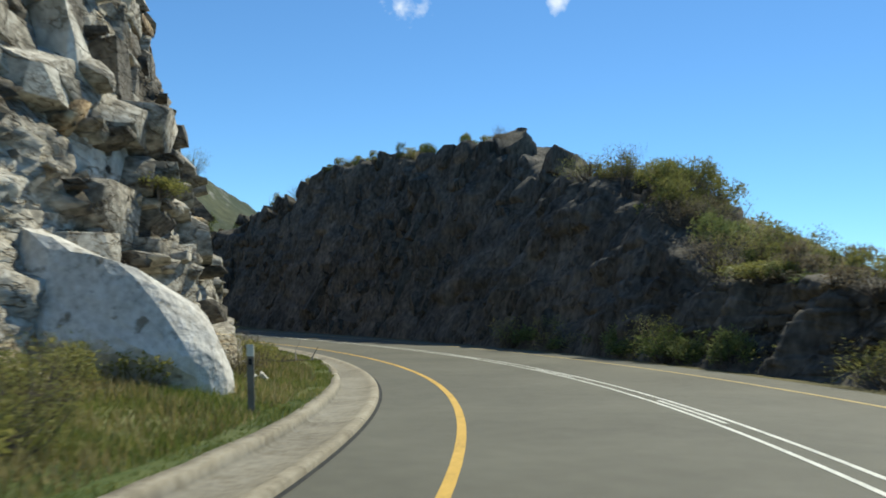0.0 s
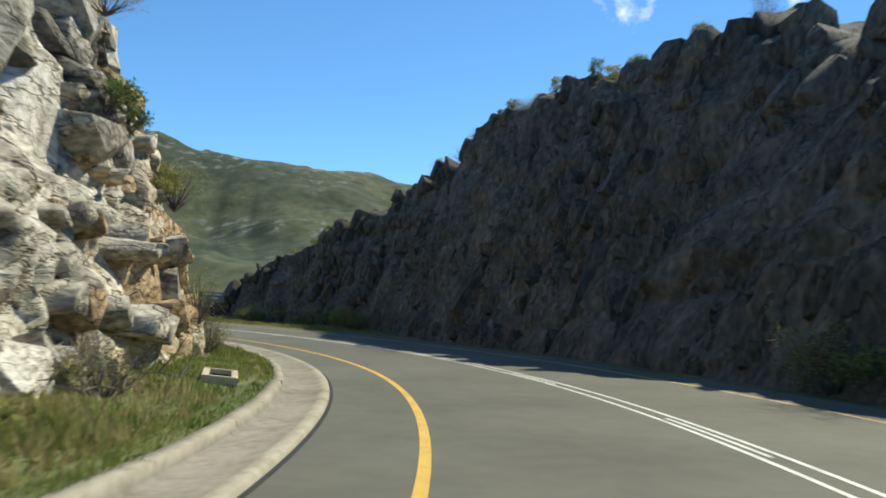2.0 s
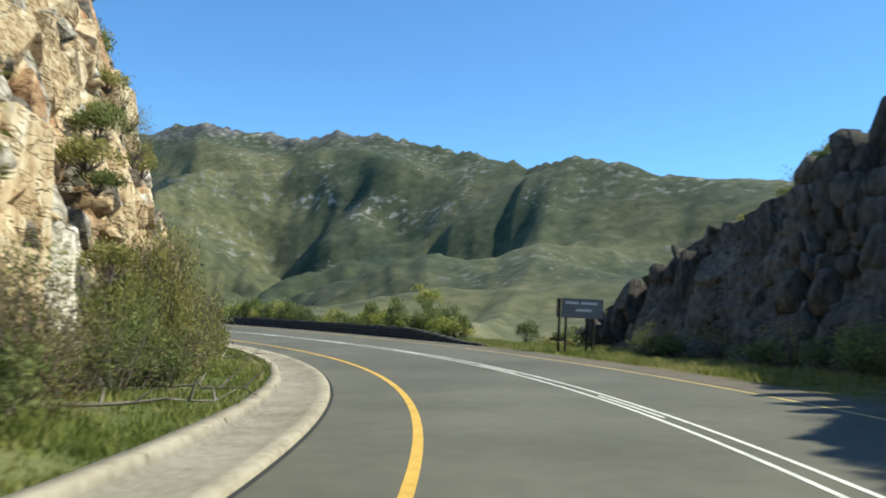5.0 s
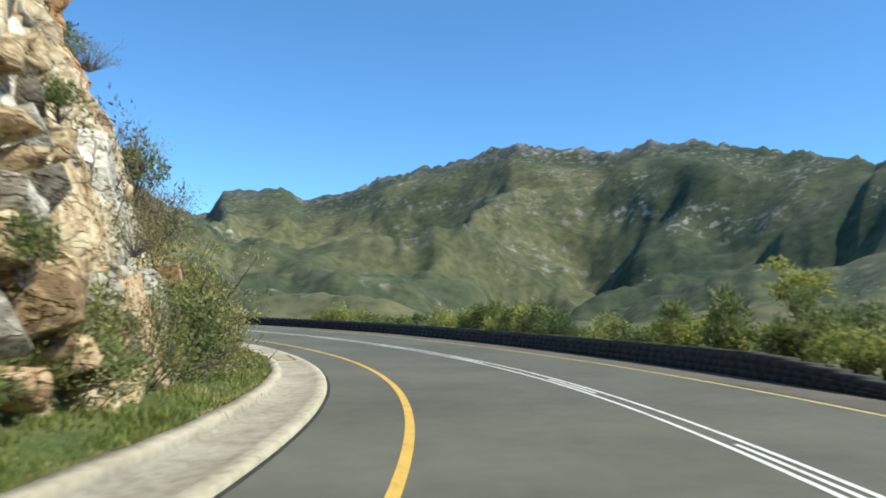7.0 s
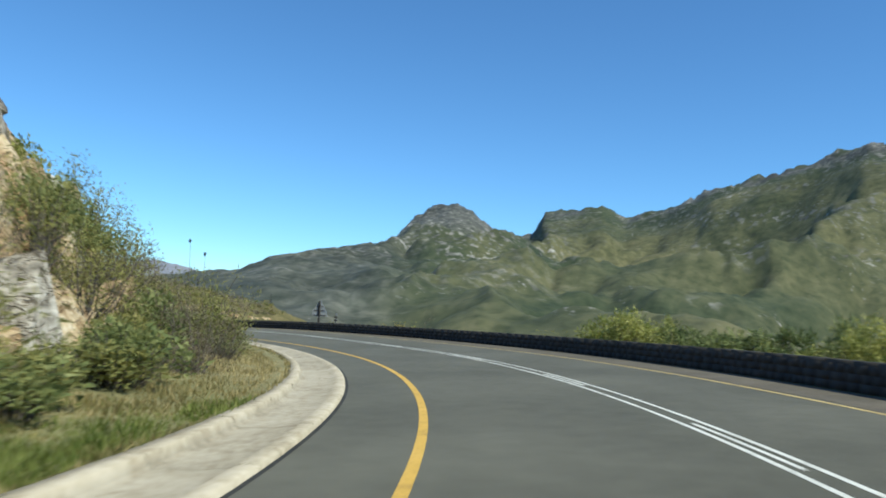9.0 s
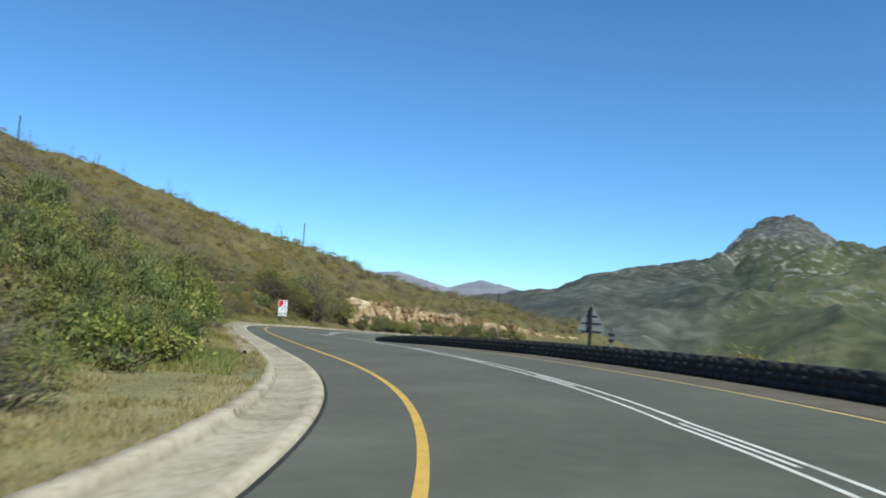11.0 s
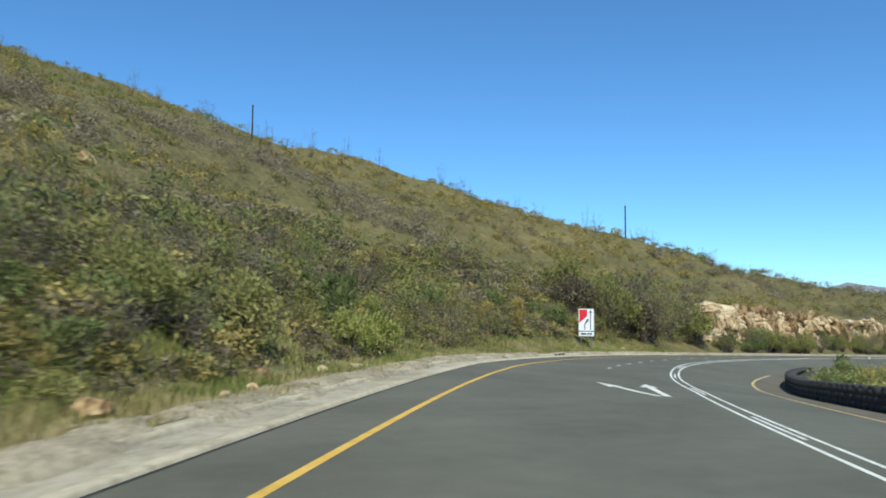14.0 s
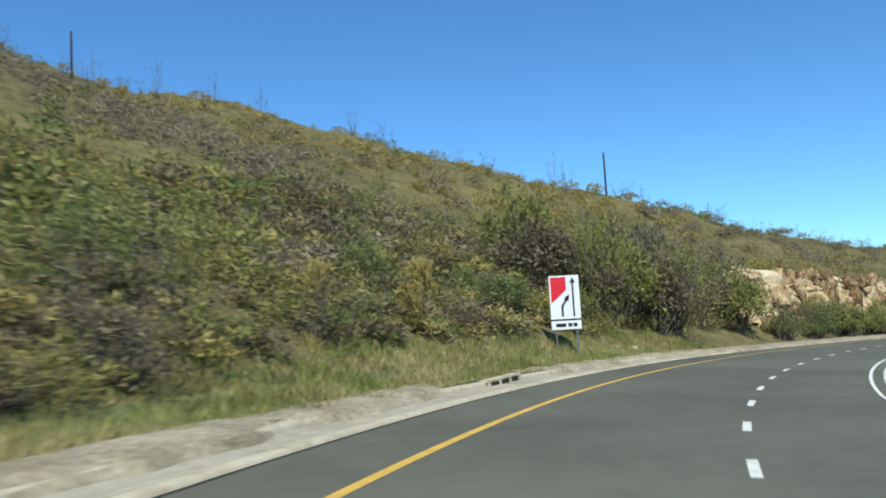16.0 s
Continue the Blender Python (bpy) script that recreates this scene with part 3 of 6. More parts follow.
    Z = Z + (crag - 0.35) * rocky * np.clip(T - 60, 20, 260) * 0.042 + (np.abs(fbm(X / 16, Y / 16, 52, 3)) - 0.3) * rocky * np.clip(T - 100, 0, 200) * 0.024 + fbm(X / 60, Y / 60, 48, 4) * 2.2 * np.clip((R - 230) / 300, 0, 1)
    butte = smoothstep(deg, 98.5, 100)[:, None] * (1 - smoothstep(deg, 109, 112))[:, None] * smoothstep(np.abs(R - rd_), 0.14 * rd_, 0.0) * np.clip((T - 150) / 80, 0, 1)
    Z = Z + butte * (8 * np.abs(fbm(X / 30, Y / 30, 57, 4)) - 3)
    P = np.stack([X, Y, Z], -1).reshape(-1, 3)
    outcrop = 0.9 * smoothstep(fbm(X / 150, Z / 28, 61, 3) + 0.5 * fbm(X / 40, Y / 40, 62, 3), 0.25, 0.7) * np.clip((R - 420) / 200, 0, 1)
    knob = smoothstep(deg, 93, 99)[:, None] * np.clip((Z - 5) / 60, 0, 1) * (0.35 + 0.65 * smoothstep(fbm(X / 130, Y / 130, 83, 3), -0.3, 0.3))
    crown = smoothstep(np.abs(R - rd_), 0.13 * rd_, 0.03 * rd_) * smoothstep(fbm(X / 90, Y / 90, 65, 4), -0.6, 0.2) * (T > 120)
    ledge = smoothstep(deg, 72, 78)[:, None] * (1 - smoothstep(deg, 88, 96))[:, None] * smoothstep(np.abs(np.degrees(np.arctan2(Z, R)) - 7.4 - 0.5 * fbm(X / 120, Y / 120, 67, 2)), 0.9, 0.2)
    ribs = smoothstep(deg, 44, 48)[:, None] * (1 - smoothstep(deg, 56, 60))[:, None] * smoothstep(fbm(lateral / 60, R / 900, 69, 3), 0.1, 0.4) * np.clip((Z - 10) / 40, 0, 1)
    outcrop = np.maximum(np.maximum(outcrop, knob), np.maximum(0.95 * ledge, ribs))
    bush = np.maximum(np.interp(deg, [20, 52, 68, 92, 98, 104, 110, 116, 140], [0.8, 0.65, 0.0, 0.0, 0.25, 0.7, 0.8, 0.6, 0.6])[:, None] + 0.5 * fbm(X / 140, Y / 140, 77, 3), smoothstep(np.abs(R - rd_), 0.10 * rd_, 0.05 * rd_) * smoothstep(deg, 55, 62)[:, None] * (T > 120))
    bush = np.clip(bush + 0.5 * smoothstep(fbm(X / 300, Y / 300, 79, 2), 0.1, 0.6), 0, 1)
    # deepens the gully behind the spur's crest with the bush attribute's dark tone
    gully_dark = smoothstep(bend, 53, 57) * (1 - smoothstep(bend, 66, 71)) * np.clip((R - crest_r - 30) / 60, 0, 1)      # the dark gully left of the spur
    bush = np.clip(np.maximum(bush, gully_dark), 0, 1)
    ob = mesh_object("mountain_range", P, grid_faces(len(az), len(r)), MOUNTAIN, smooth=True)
    a = ob.data.attributes.new("rock", "FLOAT", "POINT")
    a.data.foreach_set("value", np.clip(np.maximum(outcrop, crown), 0, 1).ravel().astype(np.float32))
    crest_rock = smoothstep(np.abs(R - rd_), 0.055 * rd_, 0.02 * rd_) * smoothstep(fbm(X / 70, Y / 70, 66, 3), -0.35, 0.05) * (T > 150) * smoothstep(deg, 62, 68)[:, None]
    steep = smoothstep(deg, 99, 101)[:, None] * (1 - smoothstep(deg, 110, 114))[:, None] * np.clip((Z - 150) / 60, 0, 1)
    a = ob.data.attributes.new("crag", "FLOAT", "POINT")
    a.data.foreach_set("value", np.clip(np.maximum(np.maximum(crest_rock, 0.8 * steep), 0.55 * smoothstep(deg, 105, 112)[:, None] * (1 - smoothstep(R, 1900, 2300)) + 0 * X), 0, 1).ravel().astype(np.float32))
    a = ob.data.attributes.new("bush", "FLOAT", "POINT")
    a.data.foreach_set("value", (bush + 0 * X).ravel().astype(np.float32))
    # haze tint sets in beyond about 2 km, on the far left peaks
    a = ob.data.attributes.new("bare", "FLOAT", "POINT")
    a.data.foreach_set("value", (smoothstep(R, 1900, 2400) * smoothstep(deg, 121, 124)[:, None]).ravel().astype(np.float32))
    return tagged(ob, "green scrub mountains with grey crags and gullies across the valley", "mountain", kind="structure")


build_mountains()

# ---------------------------------------------------------------- road, paint, gutter
def strip(name, s0, s1, o_at, width, mat, label, category, dz=0.004, step=1.0, parent=None, n_across=2):
    s = np.arange(s0, s1 + step * 0.5, step)
    o = np.array([o_at(v) for v in s]) if callable(o_at) else np.full(len(s), o_at)
    across = np.linspace(-width / 2, width / 2, n_across)
    P = on_road(s[:, None], o[:, None] + across[None, :], dz).reshape(-1, 3)
    ob = mesh_object(name, P, grid_faces(len(s), n_across)[:, ::-1], mat, parent, smooth=True)
    return tagged(ob, label, category, kind="structure") if not parent else ob


def build_road():
    s = np.arange(-58, 350, 0.8)
    k = np.linspace(0, 1, 25)
    O = EDGE_L - 0.02 + (edge_r(s)[:, None] - EDGE_L) * k[None, :]
    P = on_road(s[:, None], O).reshape(-1, 3)
    ob = mesh_object("road", P, grid_faces(len(s), 25)[:, ::-1], ASPHALT, smooth=True)
    tagged(ob, "dark grey asphalt road curving round the hillside", "road", kind="structure")


def centre(s):
    return np.interp(s, [-60, 140, 168, 192, 204, 214, 224, 240, 300], [0, 0, 1.64, 2.2, 2.05, 1.75, 1.75, 1.9, 1.9])


def right_line(s):
    return np.interp(s, [-60, 140, 168, 205, 222, 260, 300], [2.89, 2.89, 3.87, 4.9, 5.6, 6.2, 6.2])


def paint():
    strip("edge_line_left", -55, 345, LINE_L, 0.12, YELLOW_PAINT, "solid yellow painted edge line on asphalt", "road marking")
    strip("edge_line_right", -55, 216, lambda v: right_line(v), 0.10, FADED_PAINT, "thin faded yellow painted edge line on asphalt", "road marking")
    for side in (-0.14, 0.14):
        strip("centre_line", -55, 345, lambda v: centre(v) + side, 0.068, WHITE_PAINT, "solid white painted centre line, one of a pair", "road marking")
    for i, a in enumerate(np.arange(-52, 214, 9.0)):
        tagged(strip("centre_dash", a, a + 3.2, lambda v: centre(v), 0.06, WHITE_PAINT, "short white dash between the two centre lines", "road marking", step=0.8), group="centre dashes")
    for a in np.arange(203.1, 262, 2.9):
        tagged(strip("lane_dash", a, a + 0.9, lambda v: np.interp(v, [200, 206, 214, 240, 262], [-0.42, -0.38, -0.3, -0.3, -0.3]), 0.10, WHITE_PAINT,
              "short white dash of the broken lane line", "road marking", step=0.3), group="lane dashes")


SHOULDER = material("dusty_shoulder", [(0.095, 0.082, 0.058), (0.13, 0.112, 0.08), (0.17, 0.147, 0.107)], 0.8, 0.85, 0.25, 120, 0.45)


def dusty_shoulder():
    """Grit lying on the asphalt between the right-hand line and the wall."""
    s = np.arange(58, 219, 0.5)
    inner = right_line(s) + 0.14 + 0.05 * fbm(s * 0.5, s * 0, 3, 3)
    k = np.linspace(0, 1, 4)
    O = inner[:, None] + (edge_r(s) - 0.02 - inner)[:, None] * k[None, :]
    P = on_road(s[:, None], O, 0.004)
    ob = mesh_object("shoulder", P.reshape(-1, 3), grid_faces(len(s), 4)[:, ::-1], SHOULDER, smooth=True)
    return tagged(ob, "dusty brown grit on the asphalt along the wall", "road edge", kind="structure")


def fork_arrow():
    """Painted arrow with two heads on one tail, in road coordinates: straight on, and bearing left."""
    bm = bmesh.new()

    def sheet(points):
        bm.faces.new([bm.verts.new(on_road(a, b, 0.005)) for a, b in points])

    bend = [(189.2, 0.93, 1.08), (189.9, 0.68, 0.83), (190.6, 0.48, 0.63), (191.3, 0.30, 0.45), (192.0, 0.13, 0.28)]
    for (a, l0, r0), (b, l1, r1) in zip(bend, bend[1:]):
        sheet([(a, l0), (a, r0), (b, r1), (b, l1)])
    sheet([(191.9, -0.02), (192.1, 0.36), (193.6, -0.33)])
    sheet([(189.2, 1.09), (189.2, 1.24), (192.3, 1.10), (192.3, 0.92)])
    sheet([(192.3, 0.74), (192.25, 1.22), (193.75, 0.96)])
    bmesh.ops.recalc_face_normals(bm, faces=bm.faces)
    for f in bm.faces:
        if f.normal.z < 0:
            f.normal_flip()
    return tagged(part("lane_arrow", bm, WHITE_PAINT), "worn white painted arrow with two heads on asphalt", "road marking", kind="structure")


def build_gutter():
    """Concrete edge drain: a low rounded kerb at the asphalt and a shallow dished slab behind it, in cast lengths."""
    prof = [(EDGE_L + 0.03, -0.06), (EDGE_L + 0.01, 0.045), (EDGE_L - 0.05, 0.07), (EDGE_L - 0.20, 0.068), (EDGE_L - 0.27, 0.035), (EDGE_L - 0.6, 0.012),
            (EDGE_L - 1.08, 0.02), (EDGE_L - 1.13, 0.05), (EDGE_L - 1.17, 0.15), (EDGE_L - 1.42, 0.165), (EDGE_L - 1.46, -0.05)]
    root = tagged(new("gutter"), "pale concrete roadside drain with a low rounded kerb", "gutter", kind="structure")
    rng = np.random.RandomState(4)
    a = -50.0
    while a < 232:
        b = a + 2.8 + rng.rand() * 0.5
        s = np.linspace(a, b - 0.007, 5)
        o, h = np.array([p[0] for p in prof]), np.array([p[1] for p in prof])
        squeeze = gutter_width(s) / 1.46
        jig = rng.randn() * 0.002
        O = EDGE_L + (o[None, :] - EDGE_L) * squeeze[:, None] + rng.randn(5, 1) * 0.012 * (np.arange(len(o)) > 7)[None, :]
        P = on_road(s[:, None], O, 0) + np.zeros((5, len(o), 3))
        P[..., 2] += h[None, :] * (1 - 0.3 * smoothstep(s, 160, 185))[:, None] + jig
        slab = mesh_object("slab", P.reshape(-1, 3), grid_faces(5, len(o)), CONCRETE, root)
        soiled = np.interp(np.arange(len(o)), [3, 5, 7, 8, 10], [0.05, 0.35, 0.55, 0.1, 0.3])[None, :] + (0.1 * smoothstep(s, 150, 172) + 0.5 * (1 - smoothstep(s, 70, 105)))[:, None]
        dirt = slab.data.attributes.new("dirt", "FLOAT", "POINT")
        dirt.data.foreach_set("value", np.clip(soiled, 0, 1).ravel().astype(np.float32))
        a = b


build_road()
paint()
strip("gutter_seam", -50, 232, EDGE_L + 0.05, 0.055, SEAM, "dark tar seam between asphalt and gutter", "road edge", dz=0.003)
build_gutter()
fork_arrow()
dusty_shoulder()


# ---------------------------------------------------------------- rock faces
def rock_face(name, s0, s1, base, height, lean, side, mat, seed, label, step=0.16, stain=None, amp=1.0, ragged=1.0, bedded=None, folded=None, patina=None, setback=None):
    """A blasted rock face beside the road: cells of three sizes pushed in and out, leaning back, with a broken top."""
    s = np.arange(s0, s1, step)
    h = np.linspace(-0.03, 1, int(14 / step))
    S, V = np.meshgrid(s, h, indexing="ij")
    H = height(S) * (1 + 0.10 * fbm(S * 0.25, S * 0 + seed, seed, 3) * ragged)
    Zr = V * H
    dip = Zr + 0.18 * S
    wob = 0.5 * fbm(S * 0.3, Zr * 0.3, seed + 5, 3)
    l1, b1 = blocks(S + 0.3 * Zr + wob, dip + wob, 2.6, 2.5, seed)
    l2, b2 = blocks(S - 0.25 * Zr, dip + wob, 1.35, 0.75, seed + 3)
    l3, b3 = blocks(S + 0.4 * wob, dip, 0.55, 0.3, seed + 7)
    out = amp * (1.25 * l1 + 0.72 * l2 + 0.28 * l3 - 0.3 * np.exp(-(b1 / 0.045) ** 2) - 0.22 * np.exp(-(b2 / 0.06) ** 2)) + 0.5 * amp * fbm(S * 0.11, Zr * 0.11, seed + 1)
    if bedded:
        layer = (Zr + 0.10 * S + 0.22 * fbm(S * 0.2, Zr * 0.2, seed + 31, 3)) / 1.15
        k = layer - np.floor(layer)
        jut = value_noise(np.floor(layer) * 7.3, S * 0.22, seed + 33)
        fine = (Zr + 0.10 * S + 0.12 * wob) / 0.32
        out = out + bedded(S) * (0.42 * jut + 0.32 * k ** 2 - 0.45 * np.exp(-(k / 0.07) ** 2) + 0.10 * (fine - np.floor(fine)))
    if folded:
        out = out * (1 - 0.5 * np.clip(folded(S), 0, 1))
        rib = np.abs(fbm(S * 0.42 + 0.15 * wob, Zr * 0.10, seed + 41, 4))
        out = out + folded(S) * (0.95 * (0.35 - rib) + 0.25 * fbm(S * 1.4, Zr * 0.5, seed + 43, 3))
    out = out + 0.045 * fbm(S * 2.6, Zr * 3.4, seed + 51, 3)
    out = out * np.clip(0.35 + V * 3, 0, 1)
    back = lean(S) * Zr + 3.0 * smoothstep(V, 0.86, 1.0) ** 2
    O = base(S) + side * (back - out + (setback(S) if setback else 0))
    P = on_road(S, O)
    P[..., 2] = road_z(S, base(S)) + Zr + 0.25 * l2 * amp * smoothstep(V, 0.5, 0.9)
    f = grid_faces(len(s), len(h))
    ob = mesh_object(name, P.reshape(-1, 3), f[:, ::-1] if side < 0 else f, mat)
    if stain:
        a = ob.data.attributes.new("stain", "FLOAT", "POINT")
        val = np.clip(stain(S, Zr) + 0.55 * fbm(S * 0.22, Zr * 0.16, seed + 9), 0, 1)
        a.data.foreach_set("value", val.ravel().astype(np.float32))
    if stain and folded:
        a = ob.data.attributes.new("rust", "FLOAT", "POINT")
        val = smoothstep(fbm(S * 0.3, Zr * 0.13, seed + 71, 4), 0.05, 0.5) * np.clip((S - 44) / 14, 0, 1) * 0.85
        a.data.foreach_set("value", val.ravel().astype(np.float32))
    if patina:
        a = ob.data.attributes.new("patina", "FLOAT", "POINT")
        streak = np.clip((S - 50) / 10, 0, 1)
        val = smoothstep(patina(S, Zr) + 0.75 * (fbm(S * 0.16, Zr * 0.34, seed + 61, 4) * (1 - streak) + fbm(S * 0.8 + 0.2 * Zr, Zr * 0.13, seed + 63, 4) * streak), 0.35, 0.75)
        a.data.foreach_set("value", val.ravel().astype(np.float32))
    return tagged(ob, label, "rock face", kind="structure")


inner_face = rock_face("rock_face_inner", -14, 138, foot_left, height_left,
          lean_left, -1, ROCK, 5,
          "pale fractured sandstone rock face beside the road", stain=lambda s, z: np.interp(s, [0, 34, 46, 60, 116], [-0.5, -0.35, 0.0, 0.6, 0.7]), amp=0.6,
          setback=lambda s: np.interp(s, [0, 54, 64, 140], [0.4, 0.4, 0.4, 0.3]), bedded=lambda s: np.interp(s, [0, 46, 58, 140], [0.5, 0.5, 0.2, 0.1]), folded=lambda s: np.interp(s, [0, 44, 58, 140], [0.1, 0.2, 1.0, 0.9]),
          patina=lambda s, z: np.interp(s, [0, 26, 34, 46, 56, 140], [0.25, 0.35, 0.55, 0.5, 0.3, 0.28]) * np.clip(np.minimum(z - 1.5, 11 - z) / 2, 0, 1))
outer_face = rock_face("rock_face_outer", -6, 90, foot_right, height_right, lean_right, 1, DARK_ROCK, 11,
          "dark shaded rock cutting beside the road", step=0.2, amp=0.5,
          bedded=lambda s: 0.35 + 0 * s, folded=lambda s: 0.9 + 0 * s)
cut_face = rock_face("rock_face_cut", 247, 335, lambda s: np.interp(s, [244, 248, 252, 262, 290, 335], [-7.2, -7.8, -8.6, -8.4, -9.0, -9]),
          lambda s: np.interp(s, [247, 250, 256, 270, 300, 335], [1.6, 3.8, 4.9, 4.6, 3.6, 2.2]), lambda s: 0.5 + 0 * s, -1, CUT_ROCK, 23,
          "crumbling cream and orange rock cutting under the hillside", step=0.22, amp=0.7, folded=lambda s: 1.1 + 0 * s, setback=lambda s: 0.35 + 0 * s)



# ---------------------------------------------------------------- jointed blocks standing out of the rock faces
# dark spots stand for pits in the stone, by colour only
PALE_ROCK = freckled(material("pale_sandstone", [(0.34, 0.31, 0.25), (0.56, 0.52, 0.44), (0.68, 0.64, 0.555), (0.78, 0.74, 0.66)], 0.9, 0.9, 0.7, 5, 0.55, bump_dist=0.09), 3.2, 0.62, 0.7, (0.4, 0.37, 0.32))
TONES = ({}, {"stain": 0.85}, {"stain": 0.7, "rust": 0.5}, {"patina": 0.8})


def block_mesh(seed, mat, tone, cuts=5, skew=0.3):
    """An angular joint block two units wide: a skewed box with broken corners."""
    r = np.random.RandomState(seed)
    bm = bmesh.new()
    bmesh.ops.create_cube(bm, size=2.0)
    for v in bm.verts:
        v.co += Vector(r.uniform(-skew, skew, 3))
    for k in range(cuts):
        n = Vector((r.uniform(0.25, 1.0), r.choice((-1, 1)) * r.uniform(0.1, 0.9), r.choice((-1, 1)) * r.uniform(0.15, 0.9))).normalized()
        reach = max(v.co.dot(n) for v in bm.verts)
        got = bmesh.ops.bisect_plane(bm, geom=bm.verts[:] + bm.edges[:] + bm.faces[:], plane_co=n * reach * r.uniform(0.55, 0.92), plane_no=n, clear_outer=True)
        rim = [g for g in got["geom_cut"] if isinstance(g, bmesh.types.BMEdge)]
        if rim:
            bmesh.ops.contextual_create(bm, geom=rim)
    bmesh.ops.recalc_face_normals(bm, faces=bm.faces)
    bmesh.ops.bevel(bm, geom=bm.edges[:], offset=0.014, segments=1, affect="EDGES")
    bmesh.ops.triangulate(bm, faces=bm.faces)
    me = bpy.data.meshes.new("rock_block")
    bm.to_mesh(me)
    bm.free()
    me.materials.append(mat)
    for key, value in tone.items():
        a = me.attributes.new(key, "FLOAT", "POINT")
        a.data.foreach_set("value", np.full(len(me.vertices), value, dtype=np.float32))
    return me


def face_blocks(parent, s_range, foot, height, lean, side, mat, seed, thick, aspect, tones, single, jut=(0.35, 0.22), skip=0.1, turn=7.0, set_in=0.0):
    """Courses of joint blocks laid up the face along its bedding: those in the stretch `single` are parts, the rest is joined."""
    r = np.random.RandomState(seed)
    sets = [[block_mesh(seed * 97 + 11 * k + j, mat, tone) for k in range(9)] for j, tone in enumerate(TONES)]
    data = [[(np.array([v.co[:] for v in me.vertices]), np.array([p.vertices[:] for p in me.polygons])) for me in row] for row in sets]
    V, F, kinds, n, made = [], [], [], 0, 0
    z, course = -0.2, 0
    while z < 15:
        th = thick[0] + (thick[1] - thick[0]) * r.rand() ** 1.5
        shove, s = r.uniform(-1, 1) * jut[0], s_range[0] + r.rand()
        while s < s_range[1]:
            k = th * (1.9 if r.rand() < 0.10 else 1.0)
            ln = th * r.uniform(*aspect)
            mid = s + ln / 2
            s += ln * 0.97
            h = z + k / 2 + 0.35 * float(value_noise(mid * 0.13, course * 0.05, seed))
            if h + k * 0.4 > float(height(mid)) or r.rand() < skip:
                continue
            swell = 0.55 * float(value_noise(mid * 0.16, h * 0.2, seed + 2))
            out = shove + swell + r.uniform(-1, 1) * jut[1] - set_in
            depth = 0.75 + 0.25 * r.rand()
            o = float(foot(mid)) + side * (float(lean(mid)) * h - out + depth)
            p = on_road(mid, o)
            p[2] = float(road_z(mid, foot(mid))) + h
            w = np.array(tones(mid, h), dtype=float)
            t = r.choice(4, p=w / w.sum())
            q = r.randint(9)
            tilt = 0.6 * math.degrees(math.atan(float(lean(mid)))) * side
            # the prototype's broken side is +x: towards the road
            m = (pose(p[0], p[1], p[2], r.randn() * 0.5 * turn - 3, tilt + r.randn() * turn, math.degrees(heading(mid)) + r.randn() * turn)
                 @ Matrix.Diagonal((-side * depth, ln * 0.56, k * 0.56, 1)))
            if single[0] < mid < single[1] and h < single[2] and made < 300:
                ob = new("rock_block", sets[t][q])
                ob.parent = parent
                ob.matrix_basis = m
                made += 1
            else:
                v, f = data[t][q]
                V.append(v @ np.array(m.to_3x3()).T + np.array(m.translation))
                F.append(f + n)
                kinds.append(np.full(len(v), t))
                n += len(v)
        z += th * 0.96
        course += 1
    ob = mesh_object("rubble", np.concatenate(V), np.concatenate(F), mat, parent)
    ob["kind"] = "stuff"
    kinds = np.concatenate(kinds)
    for key in ("stain", "rust", "patina"):
        a = ob.data.attributes.new(key, "FLOAT", "POINT")
        a.data.foreach_set("value", np.array([tone.get(key, 0.0) for tone in TONES])[kinds].astype(np.float32))


